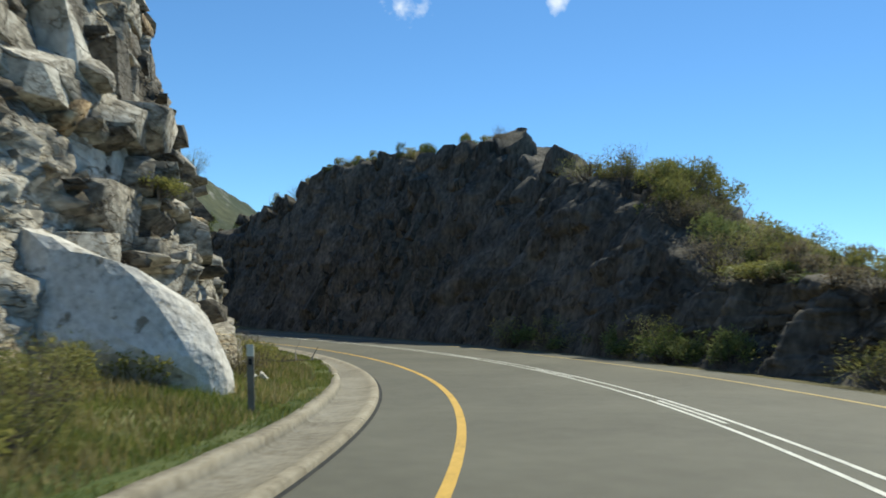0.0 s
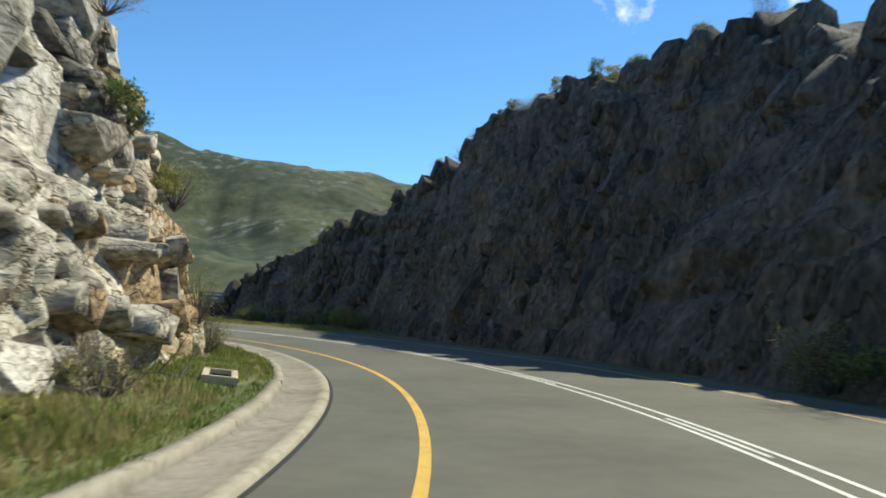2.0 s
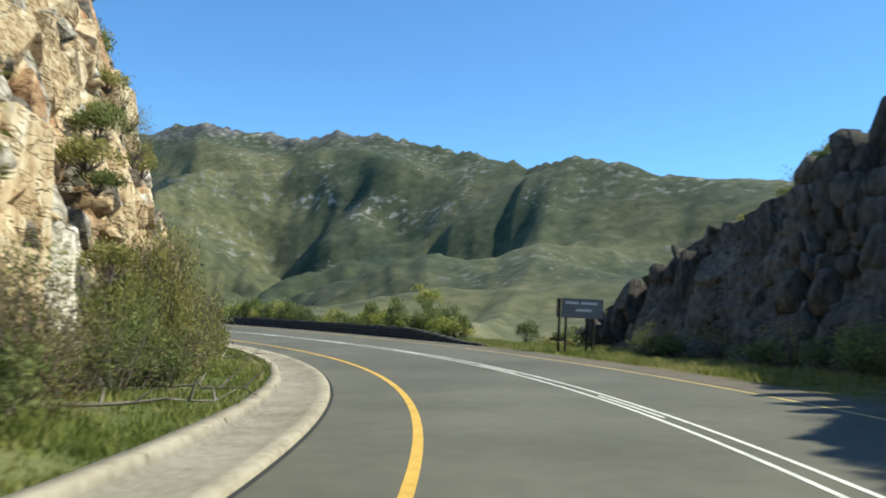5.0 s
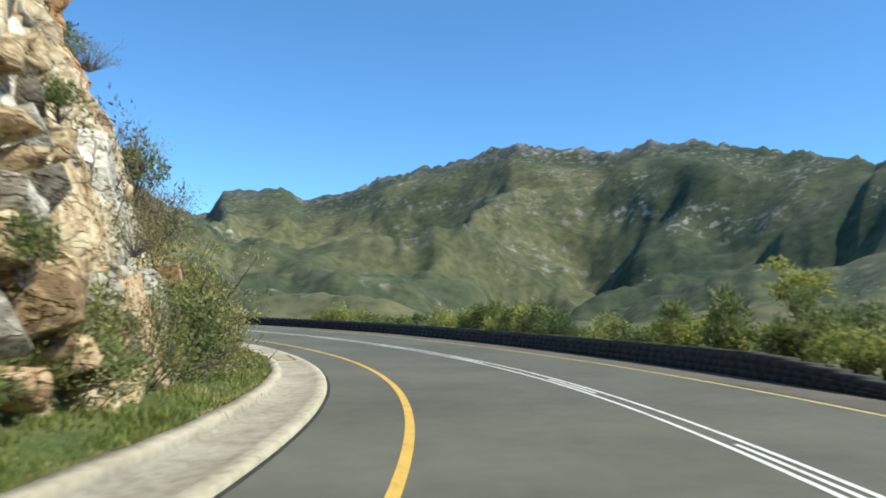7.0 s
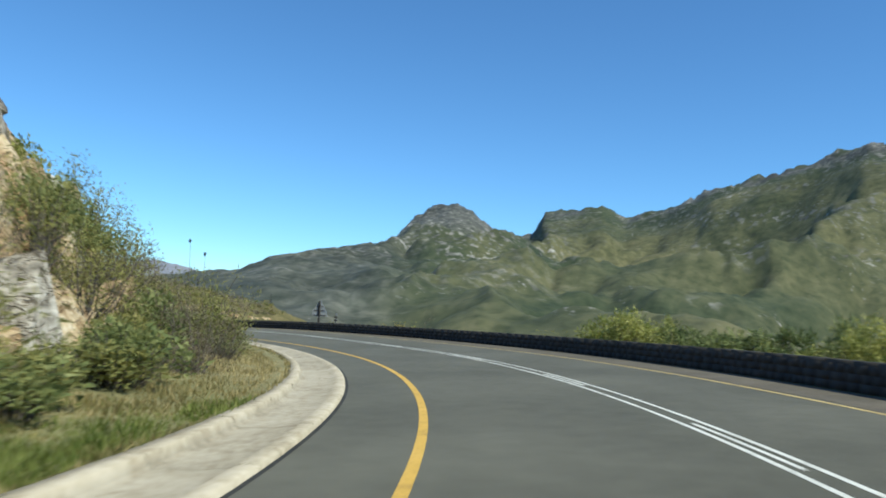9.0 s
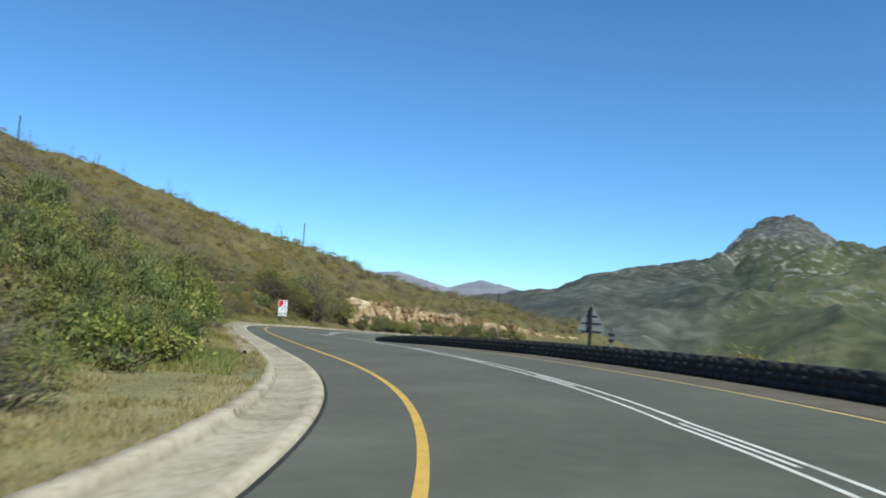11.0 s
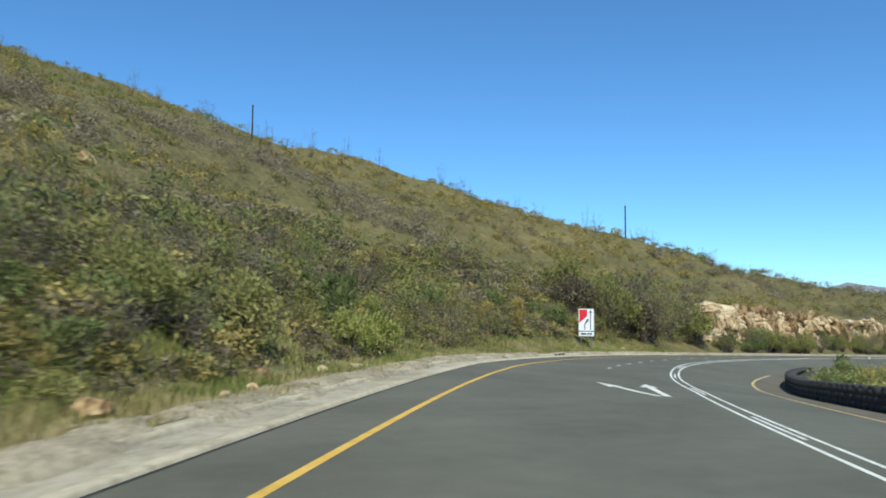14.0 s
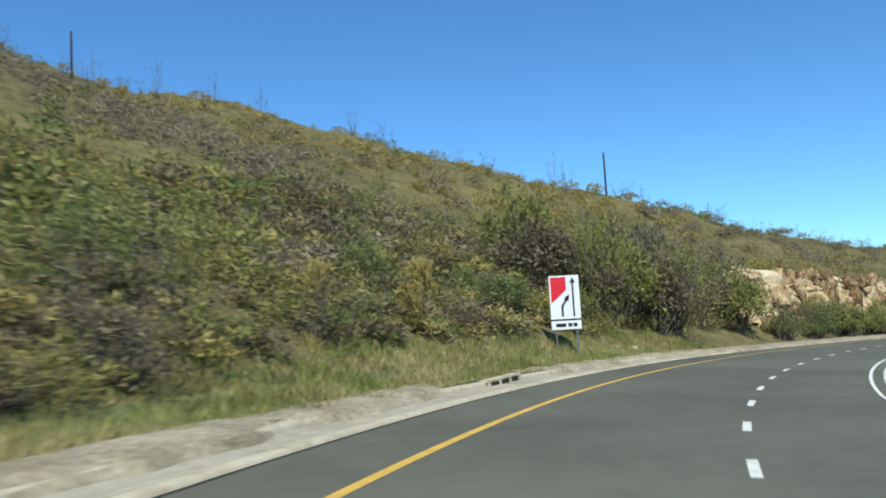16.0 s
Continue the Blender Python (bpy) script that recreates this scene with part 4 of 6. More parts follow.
# ---------------------------------------------------------------- low stone parapet wall beyond the right-hand edge line
def build_parapet():
    root = tagged(new("stone_wall"), "low dark rubble stone parapet wall along the road edge", "wall", kind="structure")
    S0, S1, HGT, TH = 87.0, 219.5, 0.54, 0.42

    def top(s):
        return 0.08 + (HGT - 0.08) * smoothstep(s, S0, S0 + 8)

    def front(s):
        return edge_r(s) + 0.12

    s = np.arange(S0, S1 + 0.01, 0.5)
    t = top(s)[:, None]
    across = np.array([0.001, 0.001, TH - 0.05, TH - 0.05])[None, :]
    up = np.array([-0.3, 1, 1, -0.3])[None, :]
    P = on_road(s[:, None], front(s)[:, None] + across)
    P[..., 2] = on_road(s, front(s))[:, None, 2] + np.where(up > 0, t - 0.05, -0.3)
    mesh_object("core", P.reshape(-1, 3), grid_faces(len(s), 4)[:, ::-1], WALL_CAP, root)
    # coping: rough mortar-capped stones
    rng = np.random.RandomState(8)
    a = S0 + 0.3
    cop_v, cop_f, n = [], [], 0
    while a < S1:
        b = min(a + 0.45 + rng.rand() * 0.5, S1)
        q = np.array([a + 0.01, b - 0.01])
        lift = rng.rand() * 0.014
        z0, z1 = top(a) - 0.07, top(a) + lift
        base = on_road(q[:, None], front(q)[:, None] + np.array([-0.003, TH + 0.02])[None, :])
        ref = on_road(q, front(q))[:, 2]
        low, high = base.copy(), base.copy()
        low[..., 2], high[..., 2] = ref[:, None] + z0, ref[:, None] + z1
        c = np.concatenate([low.reshape(4, 3), high.reshape(4, 3) * 0.985 + high.mean((0, 1)) * 0.015 * np.array([1, 1, 1])])
        c[4:, 2] = high.reshape(4, 3)[:, 2]
        cop_v.append(c)
        cop_f.append(np.array([[4, 5, 7, 6], [0, 4, 6, 2], [1, 3, 7, 5], [0, 1, 5, 4], [2, 6, 7, 3]]) + n)
        n += 8
        a = b
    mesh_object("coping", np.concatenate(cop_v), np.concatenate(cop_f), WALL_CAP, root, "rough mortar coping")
    # face stones in wandering courses, both a row of single stones and the joined rest
    single, rest_v, rest_f, n = [], [], [], 0
    for k in range(3):
        a = S0 + 1.0 + k * 0.13
        while a < S1 - 0.1:
            ln = 0.2 + rng.rand() * 0.4
            h0, h1 = k / 3 + 0.001, (k + 1) / 3 - 0.001
            q = np.array([a, a + ln - 0.004])
            ref, t = on_road(q, front(q))[:, 2], top(q) - 0.06
            proud = 0.003 + rng.rand() * 0.001
            outer = on_road(q[:, None], front(q)[:, None] - np.array([proud, proud])[None, :])
            inner = on_road(q[:, None], front(q)[:, None] + 0.1 + np.zeros((2, 2)))
            zz = ref[:, None] + t[:, None] * np.array([max(h0, 0), min(h1, 1)])[None, :]
            outer[..., 2] = zz
            inner[..., 2] = zz
            cen = outer.mean((0, 1))
            outer = cen + (outer - cen) * 0.999
            v = np.concatenate([outer.reshape(4, 3), inner.reshape(4, 3)])
            f = np.array([[0, 1, 3, 2], [0, 4, 5, 1], [2, 3, 7, 6], [0, 2, 6, 4], [1, 5, 7, 3]])
            if 98 < a < 126:
                single.append((v, f))
            else:
                rest_v.append(v)
                rest_f.append(f + n)
                n += 8
            a += ln
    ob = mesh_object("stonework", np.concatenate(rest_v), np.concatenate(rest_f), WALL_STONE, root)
    ob["kind"] = "stuff"
    return root, single


parapet, parapet_stones = build_parapet()


# ---------------------------------------------------------------- plants
def leaf_cloud(rng, centres, each, spread, size, slim=0.4, up=0.5):
    """Small pointed leaves scattered in clumps."""
    c = np.repeat(centres, each, axis=0)
    p = c + np.clip(rng.randn(len(c), 3), -1.7, 1.7) * spread
    d = (p - c) / (spread + 1e-6) * 0.6 + rng.randn(len(c), 3) * 0.7 + np.array([0, 0, up])
    d /= np.linalg.norm(d, axis=1)[:, None] + 1e-6
    side = np.cross(d, rng.randn(len(c), 3))
    side /= np.linalg.norm(side, axis=1)[:, None] + 1e-6
    ln = size * (0.6 + 0.8 * rng.rand(len(c)))[:, None]
    v = np.stack([p - side * ln * slim * 0.5, p + d * ln, p + side * ln * slim * 0.5], 1)
    return v.reshape(-1, 3), np.arange(len(c) * 3).reshape(-1, 3)


def twig_rods(starts, ends, r0, r1, bend, rng):
    """Thin three-sided tapered twigs with one bend."""
    mid = (starts + ends) / 2 + rng.randn(*starts.shape) * bend
    root = starts.mean(0)
    v, f, n = [(root[0] + 2 * r0 * math.cos(2.094 * k), root[1] + 2 * r0 * math.sin(2.094 * k), root[2]) for k in range(3)], [], 3
    for m, b in zip(mid, ends):
        for i, (p, r) in enumerate(((m, (r0 + r1) / 2), (b, r1))):
            for k in range(3):
                t = 2.094 * k
                v.append((p[0] + r * math.cos(t), p[1] + r * math.sin(t), p[2]))
        for i, j in ((0, n), (n, n + 3)):
            for k in range(3):
                f.append((i + k, i + (k + 1) % 3, j + (k + 1) % 3, j + k))
        n += 6
    return np.array(v), np.array(f)


def shrub_arrays(seed, form, leaves, big=0.85):
    """Leaves and twigs of a shrub one metre high and about 1.2 m wide."""
    rng = np.random.RandomState(seed)
    n = {"dome": 34, "wispy": 36, "upright": 22, "tuft": 14, "dead": 16, "full": 70, "airy": 64}[form]
    a, r = rng.rand(n) * 6.283, np.sqrt(rng.rand(n))
    if form == "dome":
        c = np.stack([np.cos(a) * r * 0.52, np.sin(a) * r * 0.52, 0.10 + 0.78 * np.sqrt(np.maximum(0, 1 - r ** 2 * 0.8)) * (0.45 + 0.55 * rng.rand(n))], 1)
        v, f = leaf_cloud(rng, c, leaves // n, 0.085 * (0.7 + 0.3 * big), 0.092 * big, 0.62)
    elif form == "full":
        c = np.stack([np.cos(a) * r * 0.52, np.sin(a) * r * 0.52, 0.08 + 0.82 * np.sqrt(np.maximum(0, 1 - r ** 2 * 0.8)) * (0.4 + 0.6 * rng.rand(n))], 1)
        v, f = leaf_cloud(rng, c, leaves // n, 0.064, 0.06, 0.55)
    elif form == "airy":
        c = np.stack([np.cos(a) * r * 0.66, np.sin(a) * r * 0.66, 0.12 + 0.88 * rng.rand(n)], 1)
        v, f = leaf_cloud(rng, c, leaves // n, 0.088, 0.05, 0.32, 0.3)
    elif form == "wispy":
        c = np.stack([np.cos(a) * r * 0.7, np.sin(a) * r * 0.7, 0.15 + 0.85 * rng.rand(n)], 1)
        v, f = leaf_cloud(rng, c, leaves // n, 0.11, 0.076 * big, 0.26 * (0.8 + 0.2 * big), 0.3)
    elif form == "dead":
        c = np.stack([np.cos(a) * r * 0.5, np.sin(a) * r * 0.5, 0.35 + 0.65 * rng.rand(n)], 1)
        v, f = leaf_cloud(rng, c, leaves // n, 0.06, 0.10, 0.12, 0.8)
    elif form == "upright":
        c = np.stack([np.cos(a) * r * 0.3, np.sin(a) * r * 0.3, 0.15 + 0.8 * rng.rand(n)], 1)
        v, f = leaf_cloud(rng, c, leaves // n, 0.07, 0.115 * big, 0.35, 1.2)
    else:
        c = np.stack([np.cos(a) * r * 0.16, np.sin(a) * r * 0.16, 0.0 * a], 1)
        v, f = leaf_cloud(rng, c, leaves // n, 0.03, 0.75, 0.022 * big, 1.6)
    base = np.stack([np.cos(a) * 0.06, np.sin(a) * 0.06, -0.1 + 0 * a], 1)
    step = {"wispy": 1, "airy": 3, "full": 3}.get(form, 2)
    tv, tf = twig_rods(base[::step], c[::step] * np.array([1, 1, 1.04]), 0.016, 0.005, 0.05, rng)
    return v, f, tv, tf


FORMS = ("dome", "wispy", "upright", "tuft", "dead", "full", "airy")
PROTO = {(f, k): shrub_arrays(31 * i + k, f, n) for i, (f, n) in enumerate(zip(FORMS, (1100, 1100, 750, 300, 160, 1900, 1700))) for k in range(3)}
LIGHT = {(f, k): shrub_arrays(77 + 31 * i + k, f, n, 1.75)[:2] for i, (f, n) in enumerate(zip(FORMS[:5], (124, 116, 84, 50, 30))) for k in range(4)}
MASTERS = {}
WORDS = {"lime": "yellow-green leafy", "green": "dark green leafy", "olive": "olive-green fynbos", "straw": "straw-coloured dry", "grey": "grey twiggy half-dead"}


def plant(form, colour, k, x, y, z, height, spread, turn, group, where, name="shrub"):
    """A shrub of its own: foliage and branches, shared between repeats."""
    form = {"dome": "full", "wispy": "airy"}.get(form, form) if height > 1.35 else form      # tall bushes carry more and smaller leaves
    key = (form, colour, k)
    if key not in MASTERS:
        v, f, tv, tf = PROTO[(form, k)]
        root = new("twiggy_bush" if colour == "grey" and form in ("wispy", "dome", "full", "airy") else {"airy": "shrub", "full": "leafy_bush" if colour in ("green", "lime") else "fynbos_bush", "dome": "leafy_bush" if colour in ("green", "lime") else "fynbos_bush", "wispy": "shrub", "upright": "fynbos_clump", "tuft": "grass_tuft", "dead": "dead_shrub"}[form])
        mesh_object("foliage", v, f, LEAF[colour], root)
        mesh_object("branchwork", tv, tf, BARK, root)
        MASTERS[key] = root
        ob = root
        ob.matrix_basis = pose(x, y, z, 0, 0, turn)
    else:
        ob = copy_thing(MASTERS[key], pose(x, y, z, 0, 0, turn))
    ob.scale = (spread, spread, height)
    return tagged(ob, WORDS[colour] + " shrub " + where, "shrub", group)


def scatter(rng, n, s_range, o_range, heights, spreads, mix, group, where, sink=0.08):
    for _ in range(n):
        s, o = rng.uniform(*s_range), rng.uniform(*o_range)
        p = on_road(s, o)
        z = float(ground_z([p[0]], [p[1]])[0])
        form, colour = mix[rng.randint(len(mix))]
        plant(form, colour, rng.randint(3), p[0], p[1], z - sink, rng.uniform(*heights), rng.uniform(*spreads), rng.uniform(0, 360), group, where)


def thicket(name, label, rng, xs, ys, zs, sizes, forms, colour, squash=0.85):
    """A joined cover of many small shrubs."""
    V, F, n = [], [], 0
    pick = rng.randint(len(forms), size=len(xs))
    var = rng.randint(4, size=len(xs))
    for i, form in enumerate(forms):
        for k in range(4):
            m = (pick == i) & (var == k)
            if not m.any():
                continue
            v, f = LIGHT[(form, k)]
            a, sz = rng.rand(m.sum()) * 6.283, sizes[m]
            c, s_ = np.cos(a)[:, None], np.sin(a)[:, None]
            x = (v[None, :, 0] * c - v[None, :, 1] * s_) * sz[:, None] * 1.25 + xs[m][:, None]
            y = (v[None, :, 0] * s_ + v[None, :, 1] * c) * sz[:, None] * 1.25 + ys[m][:, None]
            z = v[None, :, 2] * sz[:, None] * squash + zs[m][:, None] - 0.08
            V.append(np.stack([x, y, z], -1).reshape(-1, 3))
            F.append((f[None] + (np.arange(m.sum()) * len(v))[:, None, None]).reshape(-1, 3) + n)
            n += m.sum() * len(v)
    return tagged(mesh_object(name, np.concatenate(V), np.concatenate(F), LEAF[colour]), label, "scrub", kind="stuff")


def hillside_cover():
    rng = np.random.RandomState(12)
    x, y = rng.uniform(-290, -50, 25000), rng.uniform(-96, 50, 25000)
    s, o = near_road(x, y)
    keep = (o < BACK_L - np.where(s > 200, 2.8, np.where(s > 164, 1.8, np.where(s > 144, 2.9, 4.2)))) & (s > 126) & (s < 345) & ~((s > 236) & (o > -11.5))
    x, y, s, o = x[keep], y[keep], s[keep], o[keep]
    d = -6 - o
    keep = rng.rand(len(x)) < np.interp(d, [0, 25, 60, 100], [1.0, 0.85, 0.6, 0.35])
    x, y, s, o, d = x[keep], y[keep], s[keep], o[keep], d[keep]
    z = land(s, o, x, y)
    patch = fbm(x * 0.06, y * 0.06, 71, 3) + 0.35 * rng.randn(len(x))
    up = d / 60 + 0.25 * fbm(x * 0.03, y * 0.03, 90, 2)
    straw = (patch + up > 0.3)
    grey = ~straw & (patch < -0.22) & (up < 0.55)
    green = ~straw & ~grey & (up < 0.35) & (rng.rand(len(x)) < 0.16)
    olive = ~(straw | grey | green)
    size = np.interp(d, [2, 8, 30, 80], [0.7, 1.1, 0.95, 0.75]) * (0.6 + 0.8 * rng.rand(len(x)))
    for m, name, label, forms, colour in (
            (straw, "dry_scrub", "straw-coloured dry restio tufts and low scrub on the hillside", ("tuft", "tuft", "tuft", "dome"), "straw"),
            (grey, "burnt_scrub", "grey twiggy half-dead scrub on the hillside", ("wispy", "wispy", "dome"), "grey"),
            (green, "green_scrub", "green leafy low scrub on the lower hillside", ("dome", "upright"), "green"),
            (olive, "olive_scrub", "olive-green fynbos scrub covering the hillside", ("dome", "tuft", "wispy", "tuft", "upright"), "olive")):
        thicket(name, label, rng, x[m], y[m], z[m], size[m], forms, colour)
    # a closed belt of low scrub along the foot of the slope
    s, o = rng.uniform(147, 246, 2900), BACK_L - 1.3 - 9.5 * rng.rand(2900) ** 1.2
    o = o - 1.3 * smoothstep(s, 200, 215) - 1.2 * (1 - smoothstep(s, 158, 168))
    p = on_road(s, o)
    z, w = land(s, o, p[:, 0], p[:, 1]), rng.rand(2900)
    size = np.interp(BACK_L - o, [0.9, 2.5, 10], [0.35, 0.75, 1.1]) * (0.7 + 0.6 * rng.rand(2900))
    for lo, hi, name, label, forms, colour in ((0, 0.42, "olive_scrub", "olive fynbos scrub along the foot of the slope", ("dome", "wispy", "upright"), "olive"),
                                               (0.42, 0.52, "green_scrub", "green leafy scrub along the foot of the slope", ("dome", "upright"), "green"),
                                               (0.52, 0.88, "burnt_scrub", "grey twiggy scrub along the foot of the slope", ("wispy", "dome"), "grey"),
                                               (0.88, 1, "dry_scrub", "straw-coloured tufts along the foot of the slope", ("tuft", "dome"), "straw")):
        m = (w >= lo) & (w < hi)
        thicket(name, label, rng, p[m, 0], p[m, 1], z[m], size[m], forms, colour)


def valley_cover():
    rng = np.random.RandomState(15)
    s, e = rng.uniform(84, 330, 3600), 1.6 + rng.rand(3600) ** 1.5 * 60
    e = np.where(s < 98, e + 6, e)
    o = edge_r(s) + e
    p = on_road(s, o)
    z = land(s, o, p[:, 0], p[:, 1])
    pickd = rng.rand(3600)
    size = 0.5 + rng.rand(3600) * 0.6
    thicket("olive_scrub", "olive-green scrub on the slope below the wall", rng, p[pickd < 0.6, 0], p[pickd < 0.6, 1], z[pickd < 0.6], size[pickd < 0.6], ("dome", "wispy"), "olive")
    thicket("dry_scrub", "straw-coloured dry tufts on the slope below the wall", rng, p[pickd >= 0.6, 0], p[pickd >= 0.6, 1], z[pickd >= 0.6], size[pickd >= 0.6], ("tuft", "upright"), "straw")
    x, y = rng.uniform(-60, 75, 3600), rng.uniform(-10, 130, 3600)
    s, o = near_road(x, y)
    keep = (o > edge_r(s) + np.where(s < 34, 0.9, 4.6)) & (s < 88) & (o < 45)
    x, y, s, o = x[keep], y[keep], s[keep], o[keep]
    thicket("olive_scrub", "olive-green scrub on top of the rock cutting", rng, x, y, land(s, o, x, y), 0.5 + rng.rand(len(x)) * 0.6, ("dome", "wispy", "upright"), "olive")
    x, y = rng.uniform(-90, 0, 4200), rng.uniform(-40, 60, 4200)
    s, o = near_road(x, y)
    keep = (o < -13.0) & (s < 126)
    x, y, s, o = x[keep], y[keep], s[keep], o[keep]
    thicket("green_scrub", "green and olive scrub on top of the rock face", rng, x, y, land(s, o, x, y), 0.6 + rng.rand(len(x)) * 0.7, ("dome", "wispy", "upright"), "green")


hillside_cover()
valley_cover()
rng = np.random.RandomState(33)
# brush at the foot of the stained rock
scatter(rng, 38, (61, 78), (-8.5, -7.7), (0.8, 2.0), (0.9, 1.4), [("wispy", "grey"), ("dome", "green"), ("wispy", "green"), ("wispy", "olive")], "roadside brush", "at the foot of the rock face")
scatter(rng, 9, (66.5, 71.5), (-8.6, -8.0), (1.9, 2.9), (1.2, 1.7), [("wispy", "olive"), ("dome", "olive"), ("wispy", "green"), ("wispy", "grey")], "roadside brush", "at the foot of the rock face")
scatter(rng, 44, (77, 96), (-8.4, -7.6), (0.8, 2.0), (0.9, 1.5), [("wispy", "grey"), ("dome", "green"), ("wispy", "green"), ("dome", "olive")], "roadside brush", "at the foot of the rock face")
scatter(rng, 16, (108, 122), (-9.8, -7.7), (0.8, 1.5), (1.2, 1.9), [("wispy", "grey"), ("dome", "green"), ("dome", "olive")], "low brush", "at the foot of the rock face")
scatter(rng, 34, (92, 109), (-9.8, -7.4), (1.4, 2.7), (1.4, 2.3), [("wispy", "grey"), ("wispy", "green"), ("dome", "green"), ("wispy", "olive"), ("wispy", "grey")], "roadside brush", "at the foot of the rock face")
scatter(rng, 34, (4, 36), (-9.4, -7.2), (0.4, 1.0), (0.6, 1.2), [("wispy", "grey"), ("dome", "olive"), ("wispy", "olive")], "low brush", "below the pale rock")
scatter(rng, 3, (45.5, 48), (-7.5, -7.1), (0.9, 1.4), (0.7, 1.0), [("wispy", "olive"), ("wispy", "grey")], "roadside brush", "at the foot of the rock face")
scatter(rng, 9, (51, 59), (-8.6, -7.7), (0.9, 2.0), (1.0, 1.6), [("wispy", "olive"), ("wispy", "grey"), ("dome", "olive")], "roadside brush", "at the foot of the rock face")
scatter(rng, 30, (127, 143), (-11.5, -8.0), (0.8, 1.7), (1.1, 1.8), [("wispy", "olive"), ("wispy", "grey"), ("dome", "olive"), ("wispy", "green")], "roadside brush", "beside the dry lawn")
scatter(rng, 16, (112, 130), (-9.4, -7.5), (0.5, 1.1), (0.9, 1.4), [("wispy", "olive"), ("wispy", "grey"), ("wispy", "green")], "roadside brush", "beside the dry lawn")
# bushes behind the parapet
scatter(rng, 66, (93, 132), (5.3, 7.6), (1.1, 2.1), (1.2, 1.9), [("dome", "lime"), ("dome", "green"), ("dome", "lime"), ("upright", "green")], "bushes behind the wall", "behind the stone wall", 0.0)
scatter(rng, 16, (150, 232), (7.0, 11.0), (0.6, 1.1), (0.9, 1.5), [("dome", "olive"), ("dome", "green"), ("upright", "green")], "bushes behind the wall", "behind the stone wall", 0.0)
scatter(rng, 14, (70, 83), (7.5, 9.6), (0.9, 1.6), (1.2, 1.8), [("dome", "green"), ("wispy", "olive")], "bushes beside the board", "at the foot of the shaded bank", 0.0)
scatter(rng, 12, (76, 92), (9.0, 14.0), (0.7, 1.4), (1.0, 1.5), [("dome", "green"), ("dome", "lime"), ("wispy", "olive")], "bushes beside the board", "behind the grass verge", 0.0)
# hillside edge
scatter(rng, 64, (118, 170), (-14.0, -10.2), (1.0, 2.3), (1.3, 2.1), [("dome", "green"), ("wispy", "olive"), ("dome", "olive"), ("upright", "green"), ("dome", "lime")], "hillside edge shrubs", "at the foot of the hillside")
scatter(rng, 84, (150, 232), (-14.0, -9.0), (0.8, 2.0), (1.1, 2.0), [("dome", "olive"), ("wispy", "grey"), ("dome", "olive"), ("wispy", "olive"), ("upright", "straw"), ("dome", "green"), ("wispy", "grey")], "hillside edge shrubs", "at the foot of the hillside")
scatter(rng, 44, (176, 206), (-11.5, -8.0), (0.6, 1.4), (0.9, 1.7), [("wispy", "olive"), ("wispy", "grey"), ("upright", "green"), ("wispy", "olive"), ("dome", "green")], "hillside edge shrubs", "at the foot of the hillside")
scatter(rng, 26, (150, 167), (-10.6, -8.0), (0.8, 1.7), (1.1, 1.8), [("dome", "lime"), ("dome", "olive"), ("wispy", "olive"), ("dome", "green")], "hillside edge shrubs", "at the foot of the hillside")
scatter(rng, 26, (146, 168), (-11.6, -8.9), (0.7, 1.5), (1.0, 1.7), [("wispy", "olive"), ("dome", "lime"), ("wispy", "grey"), ("dome", "olive"), ("upright", "green")], "hillside edge shrubs", "at the foot of the hillside")
scatter(rng, 9, (163, 176), (-11.0, -8.8), (1.6, 2.3), (1.5, 2.1), [("dome", "lime"), ("wispy", "olive"), ("dome", "green")], "tall leafy shrubs", "beside the marker post")
scatter(rng, 24, (229, 247), (-13.0, -8.6), (2.8, 4.6), (2.3, 3.5), [("dome", "olive"), ("dome", "grey"), ("dome", "green"), ("wispy", "olive"), ("dome", "grey")], "grey thicket", "beside the lane sign")
scatter(rng, 64, (247, 306), (-8.7, -7.2), (0.9, 2.6), (1.3, 2.4), [("dome", "green"), ("dome", "olive"), ("wispy", "grey")], "shrubs below the cutting", "below the cream rock cutting")
# single bushes that stand out of the scrub: along, across, height, form, colour
for s_, o_, h_, form, colour in ((195.0, -7.8, 1.8, "dome", "lime"), (201.1, -9.6, 1.3, "dome", "lime"), (205.1, -12.5, 1.3, "dome", "lime"), (207.8, -8.2, 2.0, "wispy", "grey"),
                                 (205.7, -8.9, 1.4, "wispy", "grey"), (174.7, -8.3, 2.6, "dome", "lime"), (189.0, -8.5, 2.1, "dome", "olive"), (195.8, -8.6, 2.1, "upright", "green"),
                                 (197.0, -7.6, 1.8, "dome", "lime"), (177.7, -6.9, 0.8, "dome", "grey"), (158.3, -9.4, 2.4, "dome", "green"), (159.4, -8.9, 2.4, "dome", "lime"),
                                 (166.3, -8.0, 2.5, "dome", "lime"), (163.4, -8.9, 2.8, "dome", "olive"), (134.7, -8.3, 2.7, "wispy", "olive"), (131.0, -7.9, 2.0, "wispy", "olive"),
                                 (137.0, -7.8, 1.4, "wispy", "grey"), (235.0, -9.4, 5.0, "dome", "grey"), (237.5, -9.0, 4.6, "wispy", "grey"), (233.5, -10.5, 4.6, "dome", "olive")):
    p = on_road(s_, o_)
    plant(form, colour, rng.randint(3), p[0], p[1], float(ground_z([p[0]], [p[1]])[0]) - 0.1, h_, 0.95 * h_ ** 0.8, rng.uniform(0, 360), "standing bushes", "standing out of the hillside scrub")
